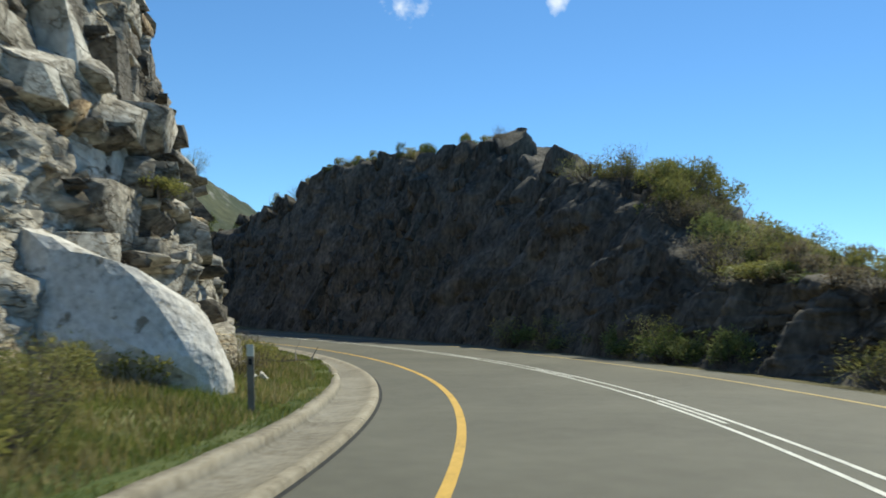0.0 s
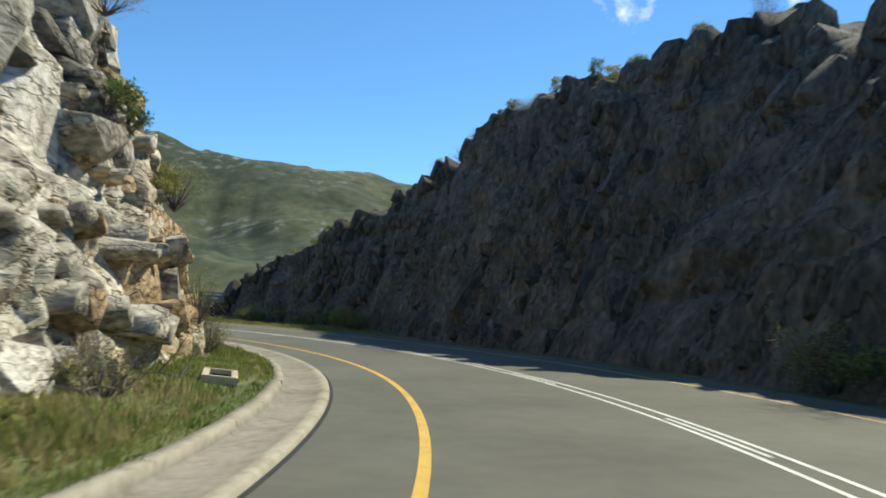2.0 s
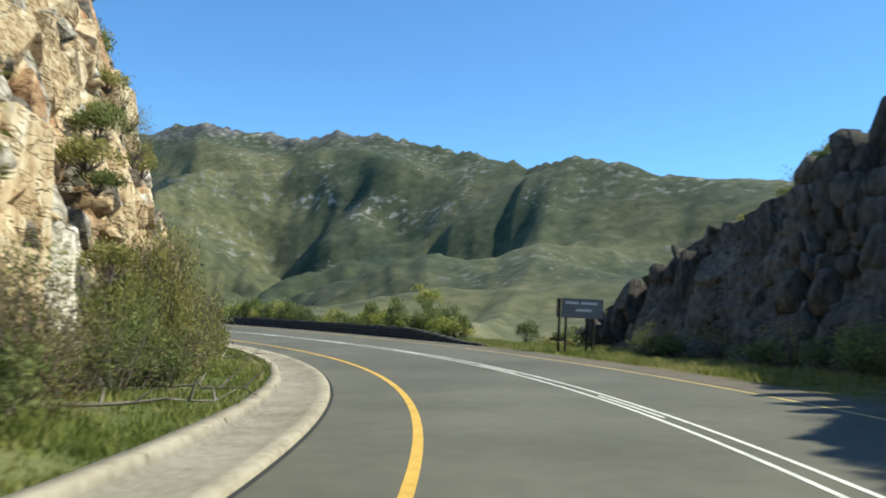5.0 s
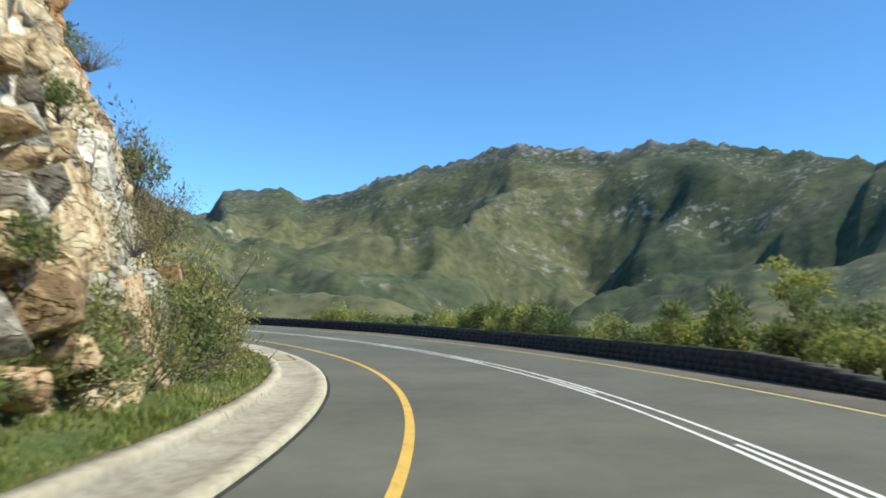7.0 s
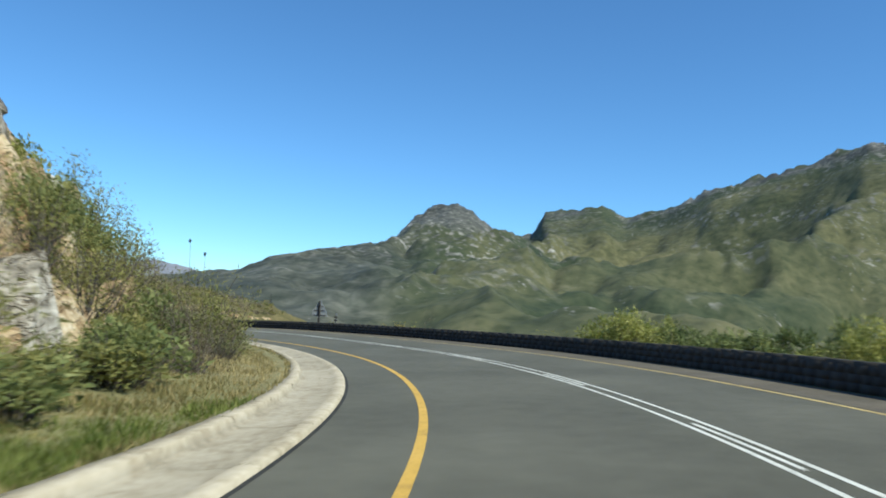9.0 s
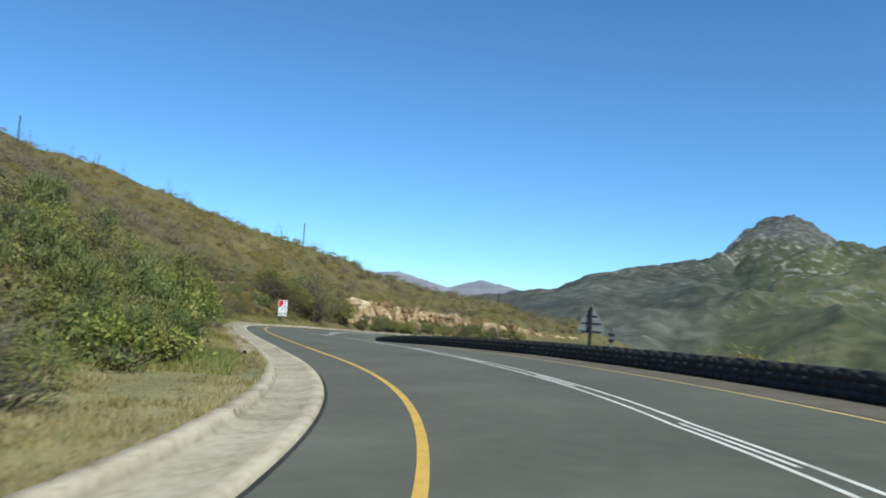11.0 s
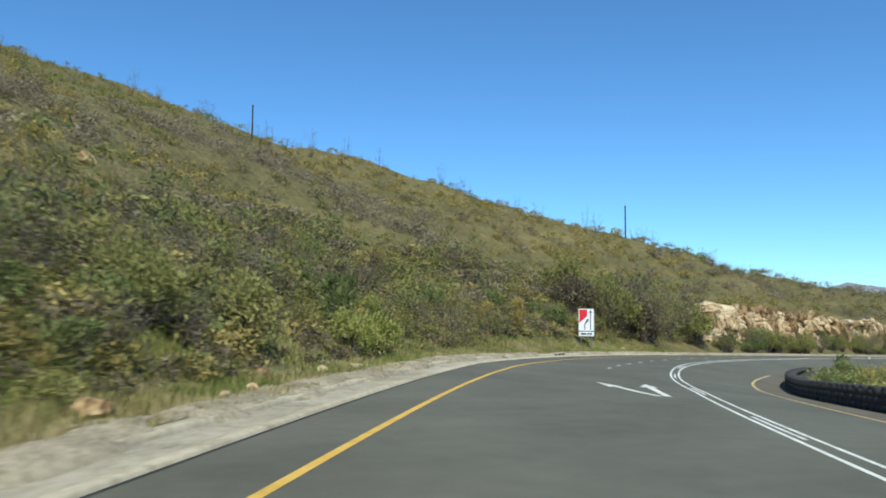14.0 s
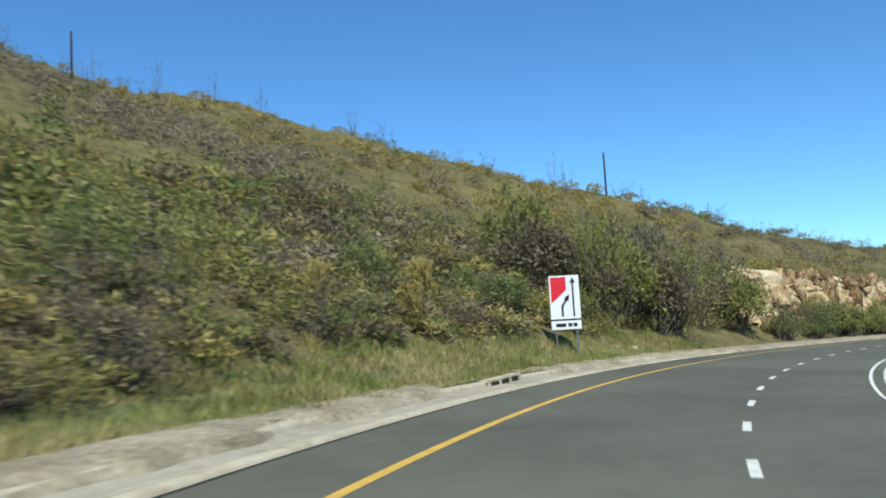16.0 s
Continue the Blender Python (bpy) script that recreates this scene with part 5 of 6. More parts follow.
scatter(rng, 26, (249, 300), (-11.5, -8.6), (0.8, 1.8), (1.1, 2.0), [("dome", "green"), ("wispy", "olive"), ("wispy", "grey")], "shrubs on the cutting", "growing on the cream rock cutting", 0.0)
# cutting tops
scatter(rng, 30, (2, 37), (4.8, 5.8), (0.8, 1.6), (1.1, 1.8), [("dome", "green"), ("wispy", "olive"), ("dome", "green")], "bank shrubs", "on the shaded bank", 0.1)
scatter(rng, 40, (12, 36), (5.0, 10.0), (0.9, 2.0), (1.2, 2.0), [("dome", "olive"), ("wispy", "olive"), ("dome", "green")], "bank shrubs", "on the shaded bank", 0.1)


def top_left(s, back=0.9):
    """A place on the brow of the inner rock face."""
    o = foot_left(s) - lean_left(s) * height_left(s) - back
    p = on_road(s, o)
    return p[0], p[1], float(road_z(s, foot_left(s)) + height_left(s)) - 0.5


def top_right(s, back=0.9):
    o = foot_right(s) + lean_right(s) * height_right(s) + back
    p = on_road(s, o)
    return p[0], p[1], float(road_z(s, foot_right(s)) + height_right(s)) - 0.45


def on_face(s, h):
    """A place on the inner rock face at a height."""
    o = foot_left(s) - lean_left(s) * h + 0.4
    p = on_road(s, o)
    return p[0], p[1], float(road_z(s, foot_left(s))) + h - 0.3


for k in range(54):
    sx = rng.uniform(12, 112)
    form, colour = (("dome", "olive"), ("dome", "green"), ("wispy", "green"), ("dome", "olive"))[rng.randint(4)]
    plant(form, colour, rng.randint(3), *top_left(sx, rng.uniform(0.0, 1.8)), rng.uniform(0.9, 2.1), rng.uniform(1.0, 1.8), rng.uniform(0, 360), "clifftop shrubs", "on top of the rock face")
for k in range(120):
    sx = rng.uniform(0, 84)
    form, colour = (("upright", "olive"), ("dome", "green"), ("upright", "green"), ("wispy", "grey"), ("upright", "grey"))[rng.randint(5)]
    plant(form, colour, rng.randint(3), *top_right(sx, rng.uniform(0.1, 3.0)), rng.uniform(0.6, 1.3), rng.uniform(0.8, 1.6), rng.uniform(0, 360), "cutting-top shrubs", "on top of the shaded cutting")
for k in range(64):
    sx = rng.uniform(2, 39)
    form, colour = (("dome", "olive"), ("wispy", "grey"), ("dome", "green"), ("wispy", "olive"))[rng.randint(4)]
    plant(form, colour, rng.randint(3), *top_right(sx, rng.uniform(-0.4, 2.6)), (0.6 + 0.6 * (sx > 24)) * rng.uniform(0.9, 1.6), rng.uniform(1.3, 2.1), rng.uniform(0, 360), "bank shrubs", "on the brow of the shaded bank")
for k in range(46):
    sx = rng.uniform(96, 134)
    form, colour = (("wispy", "olive"), ("wispy", "grey"), ("wispy", "olive"), ("dome", "green"))[rng.randint(4)]
    plant(form, colour, rng.randint(3), *on_face(sx, rng.uniform(0.6, 0.55 * height_left(sx))), rng.uniform(0.9, 1.7), rng.uniform(1.1, 1.8), rng.uniform(0, 360), "bank brush", "rooted on the steep rocky bank")
for k in range(34):
    sx = rng.uniform(14, 96)
    form, colour = (("wispy", "olive"), ("dome", "green"), ("dome", "olive"))[rng.randint(3)]
    plant(form, colour, rng.randint(3), *on_face(sx, rng.uniform(1.5, 8.0)), rng.uniform(0.5, 1.1), rng.uniform(0.6, 1.2), rng.uniform(0, 360), "ledge plants", "rooted on a ledge of the rock face")


def build_tree(x, y, height, crown, colour, label, seed, lean=0.0, z=None):
    """A small wind-bent tree: forked tapered limbs and a ragged crown of leaf clumps."""
    r = np.random.RandomState(seed)
    z = float(ground_z([x], [y])[0]) - 0.1 if z is None else z
    root = new("tree")
    root.location = (x, y, z)
    bm = bmesh.new()

    def limb(a, b, r0, r1):
        d = Vector(b) - Vector(a)
        made = bmesh.ops.create_cone(bm, cap_ends=True, segments=7, radius1=r0, radius2=r1, depth=d.length)["verts"]
        bmesh.ops.transform(bm, verts=made, matrix=Matrix.Translation((Vector(a) + Vector(b)) / 2) @ d.to_track_quat("Z", "Y").to_matrix().to_4x4())

    fork = Vector((lean * 0.5, 0.05, height * 0.5))
    limb((0, 0, 0), fork, 0.04 + 0.02 * height, 0.03 + 0.01 * height)
    tips = []
    for i in range(7):
        a = i * 0.9 + r.rand()
        tip = Vector((lean + math.cos(a) * crown * 0.7, math.sin(a) * crown * 0.7, height * (0.72 + 0.28 * r.rand())))
        knee = fork.lerp(tip, 0.5) + Vector(r.randn(3) * 0.08)
        limb(fork, knee, 0.02 + 0.008 * height, 0.02)
        limb(knee, tip, 0.02, 0.008)
        tips.append(tip)
    part("trunk", bm, BARK, root)
    c = np.array([t + Vector(r.randn(3) * 0.18 * crown) for t in tips for _ in range(5)])
    v, f = leaf_cloud(r, c, 34, 0.14 * crown, 0.13, 0.45)
    mesh_object("crown", v, f, LEAF[colour], root)
    return tagged(root, label, "tree")


def tree_at(s, o, *rest):
    p = on_road(s, o)
    return build_tree(p[0], p[1], *rest)


tree_at(97.7, 7.6, 2.9, 0.75, "lime", "slender tree with a yellow-green crown behind the wall", 3)
tree_at(103.5, 8.4, 2.6, 0.7, "grey", "bare grey half-dead tree behind the wall", 4, 0.5)
tree_at(105.5, 9.2, 2.7, 0.6, "lime", "slender tree with a small yellow-green crown", 5, -0.3)
tree_at(34.5, 9.0, 2.6, 0.5, "olive", "thin sapling standing on the shaded bank", 6)
tree_at(31.5, 9.0, 2.0, 1.2, "green", "bushy small tree on the shaded bank", 7)
for s_, rest in ((38.0, (2.6, 1.0, "green", "bent green tree on top of the rock face", 8, 0.7)),
                 (59.0, (2.4, 1.0, "green", "bushy green tree on top of the rock face", 9, 0.5)),
                 (63.0, (2.2, 0.9, "grey", "bare branching tree on top of the rock face", 15, 0.9)),
                 (86.0, (2.6, 0.8, "green", "dark green tree overhanging the stained rock", 10, 0.6)),
                 (107.0, (2.4, 0.7, "green", "small dark tree on the rock's shoulder", 12, 0.5))):
    tx, ty, tz = top_left(s_, 0.3)
    build_tree(tx, ty, *rest, z=tz)
tree_at(62.0, -9.0, 3.2, 1.2, "olive", "leaning grey-green tree beside the rock", 14, 0.8)


# ---------------------------------------------------------------- verge and grass
def build_verge():
    s = np.arange(-50, 232, 0.8)
    e = np.linspace(0, 1, 8)
    wide = np.interp(s, [-50, 55, 60, 88, 112, 120, 150, 165, 232], [2.2, 1.8, 2.4, 1.9, 1.8, 4.0, 3.6, 1.6, 1.8])
    inner = EDGE_L - gutter_width(s) + 0.04
    O = inner[:, None] - e[None, :] * (wide + inner - BACK_L)[:, None]
    S = s[:, None] + 0 * O
    P = on_road(S, O).reshape(-1, 3)
    P[:, 2] = land(S.ravel(), O.ravel(), P[:, 0], P[:, 1]) + 0.03
    on_kerb = O.ravel() > BACK_L - 0.02
    P[:, 2] = np.where(on_kerb, road_z(S.ravel(), O.ravel()) + 0.13, P[:, 2])
    ob = mesh_object("verge", P, grid_faces(len(s), 8), VERGE, smooth=True)
    a = ob.data.attributes.new("dry", "FLOAT", "POINT")
    a.data.foreach_set("value", np.clip(np.interp(S, [-50, 104, 118, 160, 185, 232], [0.25, 0.1, 0.95, 0.9, 0.45, 0.35]) + 0.3 * fbm(S * 0.3, O * 0.8, 9, 3), 0, 1).ravel().astype(np.float32))
    return tagged(ob, "grass verge, lush green to dry straw, behind the gutter", "verge", kind="structure")


VERGE = material("verge_turf", [(0.03, 0.05, 0.010), (0.065, 0.095, 0.020), (0.11, 0.13, 0.035)], 0.8, 0.95, 0.5, 12, 0.5)
two_tone(VERGE, "dry", [(0.15, 0.138, 0.06), (0.25, 0.222, 0.10), (0.34, 0.30, 0.15)])
GRASS_DRY = island_variation(leafy(material("dry_grass_blades", [(0.15, 0.14, 0.045), (0.28, 0.235, 0.09), (0.41, 0.335, 0.15), (0.52, 0.435, 0.225)], 0.25, 0.8, 0), 0.3), 0.25)


def build_grass(name, label, n, s_range, e_max, tall, mat, seed, right=False, start=0.05):
    r = np.random.RandomState(seed)
    s = r.uniform(*s_range, n)
    e = r.rand(n) * e_max
    o = edge_r(s) + 0.3 + e if right else (EDGE_L - gutter_width(s) + 0.06 - e if start is None else BACK_L - start - e)
    p = on_road(s, o)
    z = np.where((o > BACK_L) & (o < 0), road_z(s, o) + 0.12, land(s, o, p[:, 0], p[:, 1]) + 0.01)
    clump = 0.55 + 0.45 * fbm(p[:, 0] * 0.9, p[:, 1] * 0.9, seed, 3)
    keep = r.rand(n) < 0.35 + clump
    p, z, clump, n = p[keep], z[keep], np.clip(clump[keep], 0.25, 1.3), int(keep.sum())
    a = r.rand(n) * 6.283
    h = tall * clump * (0.5 + r.rand(n))
    lean = r.randn(n, 2) * 0.35 * h[:, None]
    w = 0.012 + 0.012 * r.rand(n)
    side = np.stack([np.cos(a) * w, np.sin(a) * w], 1)
    v = np.empty((n, 3, 3))
    v[:, 0, :2], v[:, 1, :2], v[:, 2, :2] = p[:, :2] - side, p[:, :2] + side, p[:, :2] + lean
    v[:, 0, 2], v[:, 1, 2], v[:, 2, 2] = z - 0.02, z - 0.02, z + h
    return tagged(mesh_object(name, v.reshape(-1, 3), np.arange(3 * n).reshape(-1, 3), mat), label, "grass", kind="stuff")


build_verge()
build_grass("grass", "lush green grass on the roadside verge", 98000, (-8, 114), 2.6, 0.2, GRASS, 51)
build_grass("dry_grass", "rank olive and straw grass on the roadside verge", 20000, (-8, 34), 3.6, 0.27, GRASS_DRY, 57)
build_grass("dry_grass", "short straw-coloured grass on the roadside verge", 60000, (110, 166), 3.9, 0.15, GRASS_DRY, 52)
build_grass("dry_grass", "patchy dry grass at the hillside's foot", 42000, (160, 236), 2.2, 0.24, GRASS_DRY, 53)
build_grass("grass", "green grass creeping over the gutter's back edge", 30000, (-8, 116), 0.75, 0.13, GRASS, 58, start=None)
build_grass("dry_grass", "dry grass creeping over the gutter's back edge", 18000, (106, 236), 0.6, 0.12, GRASS_DRY, 59, start=None)
build_grass("grass", "rank green grass below the hillside bushes", 26000, (148, 188), 2.4, 0.26, GRASS, 60, start=0.5)
build_grass("grass", "patchy green grass at the hillside's foot", 24000, (190, 236), 2.6, 0.28, GRASS, 55)
build_grass("grass", "sunlit grass verge beside the board", 26000, (68, 96), 5.0, 0.22, GRASS, 54, True)


def soil_bank(s0, s1, seed):
    """Washed-down soil lying over the gutter's back edge, with a ragged rim."""
    s = np.arange(s0, s1, 0.22)
    rim = np.interp(s, [160, 175, 190, 232, 234], [-5.62, -5.55, -5.45, -5.45, -4.72]) + 0.14 * fbm(s * 0.9, s * 0 + seed, seed, 4) - 0.5 * (1 - smoothstep(np.minimum(s - s0, s1 - s), 0, 1.5))
    k = np.linspace(0, 1, 13)
    O = rim[:, None] + (-6.75 - rim[:, None]) * k[None, :]
    S = s[:, None] + 0 * O
    P = on_road(S, O)
    lift = np.interp(k, [0, 0.06, 0.12, 0.3, 0.7, 1.0], [-0.02, 0.05, 0.13, 0.17, 0.17, 0.10])[None, :] + 0.03 * fbm(S * 2.5, O * 3.5, seed + 2, 3) * (k > 0)[None, :]
    outer = land(S.ravel(), O.ravel(), P[..., 0].ravel(), P[..., 1].ravel()).reshape(S.shape) + 0.05
    P[..., 2] += lift
    P[..., 2] = np.where(O < BACK_L - 0.25, np.maximum(outer, P[..., 2] - 0.08), P[..., 2])
    ob = mesh_object("soil_bank", P.reshape(-1, 3), grid_faces(len(s), 13), DIRT, smooth=True)
    return tagged(ob, "pale washed-down soil and grit along the gutter", "soil", kind="structure")


DIRT = material("washed_soil", [(0.14, 0.115, 0.07), (0.25, 0.21, 0.135), (0.36, 0.305, 0.205), (0.45, 0.39, 0.27)], 1.3, 0.95, 0.7, 22, 0.55, bump_dist=0.03)
for i, (a_, b_) in enumerate(((158.0, 168.6), (172.0, 213.6), (217.6, 300.0))):
    soil_bank(a_, b_, 70 + i)


# ---------------------------------------------------------------- loose rocks
def boulder(x, y, z, size, turn, label, seed, mat=None, facets=16, stain=0.0, cut=0.55):
    """A broken block: a ball cut by random planes, then roughened."""
    r = np.random.RandomState(seed)
    bm = bmesh.new()
    bmesh.ops.create_icosphere(bm, subdivisions=4, radius=1.0)
    n = r.randn(facets, 3)
    n /= np.linalg.norm(n, axis=1)[:, None]
    d = cut + 0.35 * r.rand(facets)
    for v in bm.verts:
        u = np.array(v.co)
        k = n @ u
        t = np.min(np.where(k > 0.05, d / np.maximum(k, 0.05), 9))
        t = min(t, 1.0) + 0.03 * noise.noise(Vector(u * 4 + seed))
        v.co = Vector(u * t * np.array(size))
    ob = part("boulder", bm, mat or ROCK)
    ob.matrix_basis = pose(x, y, z, *turn)
    if stain:
        a = ob.data.attributes.new("stain", "FLOAT", "POINT")
        a.data.foreach_set("value", np.full(len(ob.data.vertices), stain, dtype=np.float32))
    return tagged(ob, label, "boulder", "fallen rocks")


boulder(-11.5, 12.3, 0.45, (3.0, 1.4, 1.6), (0, 33, 8), "huge pale smooth sandstone slab leaning at the rock's foot", 2, PALE_ROCK, facets=10)
boulder(-14.2, 11.6, -0.4, (1.3, 1.2, 0.9), (0, 10, 40), "broken grey sandstone block on the grass", 3, PALE_ROCK)
boulder(-11.0, 10.6, -0.7, (1.0, 0.7, 0.6), (10, 0, 80), "broken grey sandstone block on the grass", 4, PALE_ROCK)
for k, (s_, o_, size) in enumerate(((15.9, -9.6, 0.8), (15.2, -10.4, 1.0), (14.6, -11.0, 1.0), (16.3, -8.9, 0.5), (14.9, -9.9, 0.45))):
    p = on_road(s_, o_)
    boulder(p[0], p[1], float(ground_z([p[0]], [p[1]])[0]) + 0.2 * size, (size, size * 0.8, size * 0.7), (0, 14 * (k % 3 - 1), 47 * k), "broken pale sandstone block below the leaning slab", 60 + k, PALE_ROCK, facets=22, cut=0.4)
for k, (s_, o_) in enumerate(((18.3, -7.4), (22.1, -8.0), (18.7, -7.2))):
    p = on_road(s_, o_)
    boulder(p[0], p[1], float(ground_z([p[0]], [p[1]])[0]) + 0.08, (0.22, 0.16, 0.14), (0, 0, 60 * k), "small white stone lying in the verge grass", 80 + k, PALE_ROCK, facets=16, cut=0.4)
boulder(-22.3, 32.8, -0.1, (1.1, 1.2, 1.8), (0, 12, 20), "upright orange-stained sandstone block at the rock's foot", 6, facets=9, stain=0.8)
boulder(-22.0, 34.6, -0.6, (0.6, 0.7, 0.7), (0, -12, 60), "small orange-stained sandstone block", 7, stain=0.9)
for s, o, k, seed in ((181.0, -7.0, 0.34, 21), (184.2, -6.6, 0.16, 22), (187.5, -7.3, 0.3, 23), (190.5, -7.0, 0.2, 24), (178.5, -7.6, 0.22, 25), (206, -8.2, 0.3, 26), (196, -7.6, 0.2, 27), (230, -7.6, 0.3, 29), (178, -17, 0.6, 30), (181.5, -19.5, 0.5, 31), (190, -15, 0.45, 32), (199, -21, 0.6, 33), (173, -14, 0.4, 34), (175.5, -6.6, 0.14, 35), (179.6, -6.5, 0.12, 36), (185.6, -6.7, 0.2, 37), (188.6, -6.6, 0.11, 38), (192.6, -6.8, 0.22, 39), (194.2, -7.3, 0.26, 40), (198.4, -6.6, 0.12, 41), (202.0, -6.9, 0.18, 42), (183.0, -13.5, 0.45, 43), (186.0, -16.5, 0.5, 44)):
    p = on_road(s, o)
    boulder(p[0], p[1], float(ground_z([p[0]], [p[1]])[0]) + k * 0.3, (k, k * 0.8, k * 0.7), (0, 0, seed * 31), "pale loose rock lying in the verge grass", seed, CUT_ROCK)


# ---------------------------------------------------------------- signs, posts, poles, drains
def flat(points, thick, mat, parent, name, y=0.0, label=""):
    """A flat plate from an outline in x and z, facing -y."""
    bm = bmesh.new()
    a = [bm.verts.new((px, y, pz)) for px, pz in points]
    b = [bm.verts.new((px, y + thick, pz)) for px, pz in points]
    bm.faces.new(a)
    bm.faces.new(b[::-1])
    for i in range(len(a)):
        j = (i + 1) % len(a)
        bm.faces.new((a[j], a[i], b[i], b[j]))
    bmesh.ops.recalc_face_normals(bm, faces=bm.faces)
    return part(name, bm, mat, parent, label)


def lane_sign():
    x, y = -154.2, -28.9
    z = float(ground_z([x], [y])[0])
    root = new("lane_sign")
    root.matrix_basis = pose(x, y, z, 0, 0, 153)
    bottom = -3.36 - z
    for px in (-0.36, 0.36):
        part("post", rod(0.035, 0.035, bottom + 1.9, (px, 0.06, -0.15)), STEEL, root)
    b = bottom + 0.36
    flat([(-0.52, b), (0.52, b), (0.52, b + 1.5), (-0.52, b + 1.5)], 0.02, SIGN_WHITE, root, "panel", 0.0)
    flat([(-0.52, bottom), (0.52, bottom), (0.52, bottom + 0.30), (-0.52, bottom + 0.30)], 0.02, SIGN_WHITE, root, "plate", 0.0)
    flat([(-0.52, b - 0.06), (0.52, b - 0.06), (0.52, b), (-0.52, b)], 0.018, SIGN_BLACK, root, "rail", 0.0)
    flat([(-0.47, b + 1.45), (0.06, b + 1.45), (0.06, b + 1.0), (-0.47, b + 0.55)], 0.004, SIGN_RED, root, "red_field", -0.006)
    flat([(0.26, b + 0.08), (0.32, b + 0.08), (0.32, b + 1.3), (0.26, b + 1.3)], 0.004, SIGN_BLACK, root, "arrow_shaft", -0.006)
    flat([(0.19, b + 1.24), (0.39, b + 1.24), (0.29, b + 1.43)], 0.004, SIGN_BLACK, root, "arrow_head", -0.011)
    flat([(-0.14, b + 0.08), (-0.07, b + 0.08), (-0.07, b + 0.42), (0.10, b + 0.68), (0.04, b + 0.72), (-0.14, b + 0.45)], 0.004, SIGN_BLACK, root, "merge_shaft", -0.006)
    flat([(-0.04, b + 0.70), (0.13, b + 0.59), (0.15, b + 0.84)], 0.004, SIGN_BLACK, root, "merge_head", -0.011)
    for i, (x0, w) in enumerate(((-0.36, 0.34), (0.06, 0.14), (0.24, 0.14))):
        flat([(x0, bottom + 0.09), (x0 + w, bottom + 0.09), (x0 + w, bottom + 0.21), (x0, bottom + 0.21)], 0.004, SIGN_BLACK, root, "text_bar", -0.006)
    return tagged(root, "red and white lane-merge sign on two steel posts", "road sign")


def triangle_sign():
    x, y = -122.4, 29.5
    z = float(ground_z([x], [y])[0])
    root = new("warning_sign")
    root.matrix_basis = pose(x, y, z, 0, 0, -63)
    low = -1.90 - z
    part("post", rod(0.075, 0.07, low + 1.3, (0.03, 0.10, -0.2)), POLE, root, "dark timber post")
    flat([(-0.52, low + 0.33), (0.52, low + 0.33), (0.0, low + 1.22)], 0.012, SIGN_GREY, root, "panel", 0.0, "plain grey back of a triangular plate")
    flat([(-0.52, low), (0.52, low), (0.52, low + 0.31), (-0.52, low + 0.31)], 0.012, SIGN_GREY, root, "plate", 0.0, "plain grey back of a narrow plate")
    for h, w in ((0.08, 0.44), (0.42, 0.40), (0.72, 0.24)):
        part("bracket", box(w * 2, 0.03, 0.04, (0, 0.03, low + h), 0.006), POLE, root)
    return tagged(root, "grey back of a triangular warning sign behind the wall", "road sign")


def board():
    p = on_road(82.8, 6.1)
    z = float(ground_z([p[0]], [p[1]])[0])
    root = new("notice_board")
    root.matrix_basis = pose(p[0], p[1], z, 0, 0, 62)
    for px in (-0.45, 0.35, 0.6):
        part("post", rod(0.05, 0.045, 2.15, (px, 0.08, -0.15)), POLE, root, "weathered timber post")
    part("panel", box(1.6, 0.05, 0.74, (0.15, 0.0, 1.72), 0.01), SIGN_GREY, root)
    part("side_panel", box(0.05, 0.7, 0.72, (-0.72, 0.25, 1.72), 0.01), SIGN_BLACK, root)
    part("side_post", rod(0.05, 0.045, 2.2, (-0.72, 0.0, -0.15)), POLE, root, "dark timber post")
    for i, (x0, w) in enumerate(((-0.5, 0.5), (0.1, 0.62))):
        part("text_bar", box(w, 0.012, 0.10, (x0 + w / 2, -0.03, 1.92), 0), SIGN_WHITE, root)
    part("text_bar", box(0.6, 0.012, 0.10, (0.2, -0.03, 1.65), 0), SIGN_WHITE, root)
    return tagged(root, "weathered grey notice board on timber posts beside the verge", "sign board")


def marker(s, o, height, lean):
    p = on_road(s, o)
    z = float(ground_z([p[0]], [p[1]])[0])
    root = new("marker_post")
    root.matrix_basis = pose(p[0], p[1], z, 0, lean, math.degrees(heading(s)))
    part("post", box(0.10, 0.035, height, (0, 0, height / 2 - 0.05), 0.008), MARKER, root)
    part("cap", box(0.104, 0.04, 0.18, (0, 0, height - 0.14), 0.008), WHITE_PAINT, root, "white painted top")
    part("reflector", box(0.05, 0.01, 0.09, (0, -0.024, height - 0.3), 0.002), SIGN_BLACK, root, "small dark reflector")
    return tagged(root, "slim pale roadside marker post standing in the grass", "marker post", "marker posts")


MARKER = material("marker_plastic", [(0.16, 0.14, 0.11), (0.27, 0.25, 0.21)], 4, 0.7, 0.2)


def utility_pole(x, y, height, label):
    z = float(ground_z([x], [y])[0])
    root = new("utility_pole")
    root.location = (x, y, z)
    part("shaft", rod(0.11, 0.08, height, (0, 0, -0.4), 9), POLE, root)
    part("insulator", rod(0.05, 0.03, 0.18, (0.1, 0, height - 0.55), 8), STEEL, root, "small grey insulator")
    part("bracket", box(0.3, 0.05, 0.05, (0.05, 0, height - 0.6)), STEEL, root)
    return tagged(root, label, "utility pole", "hill poles")


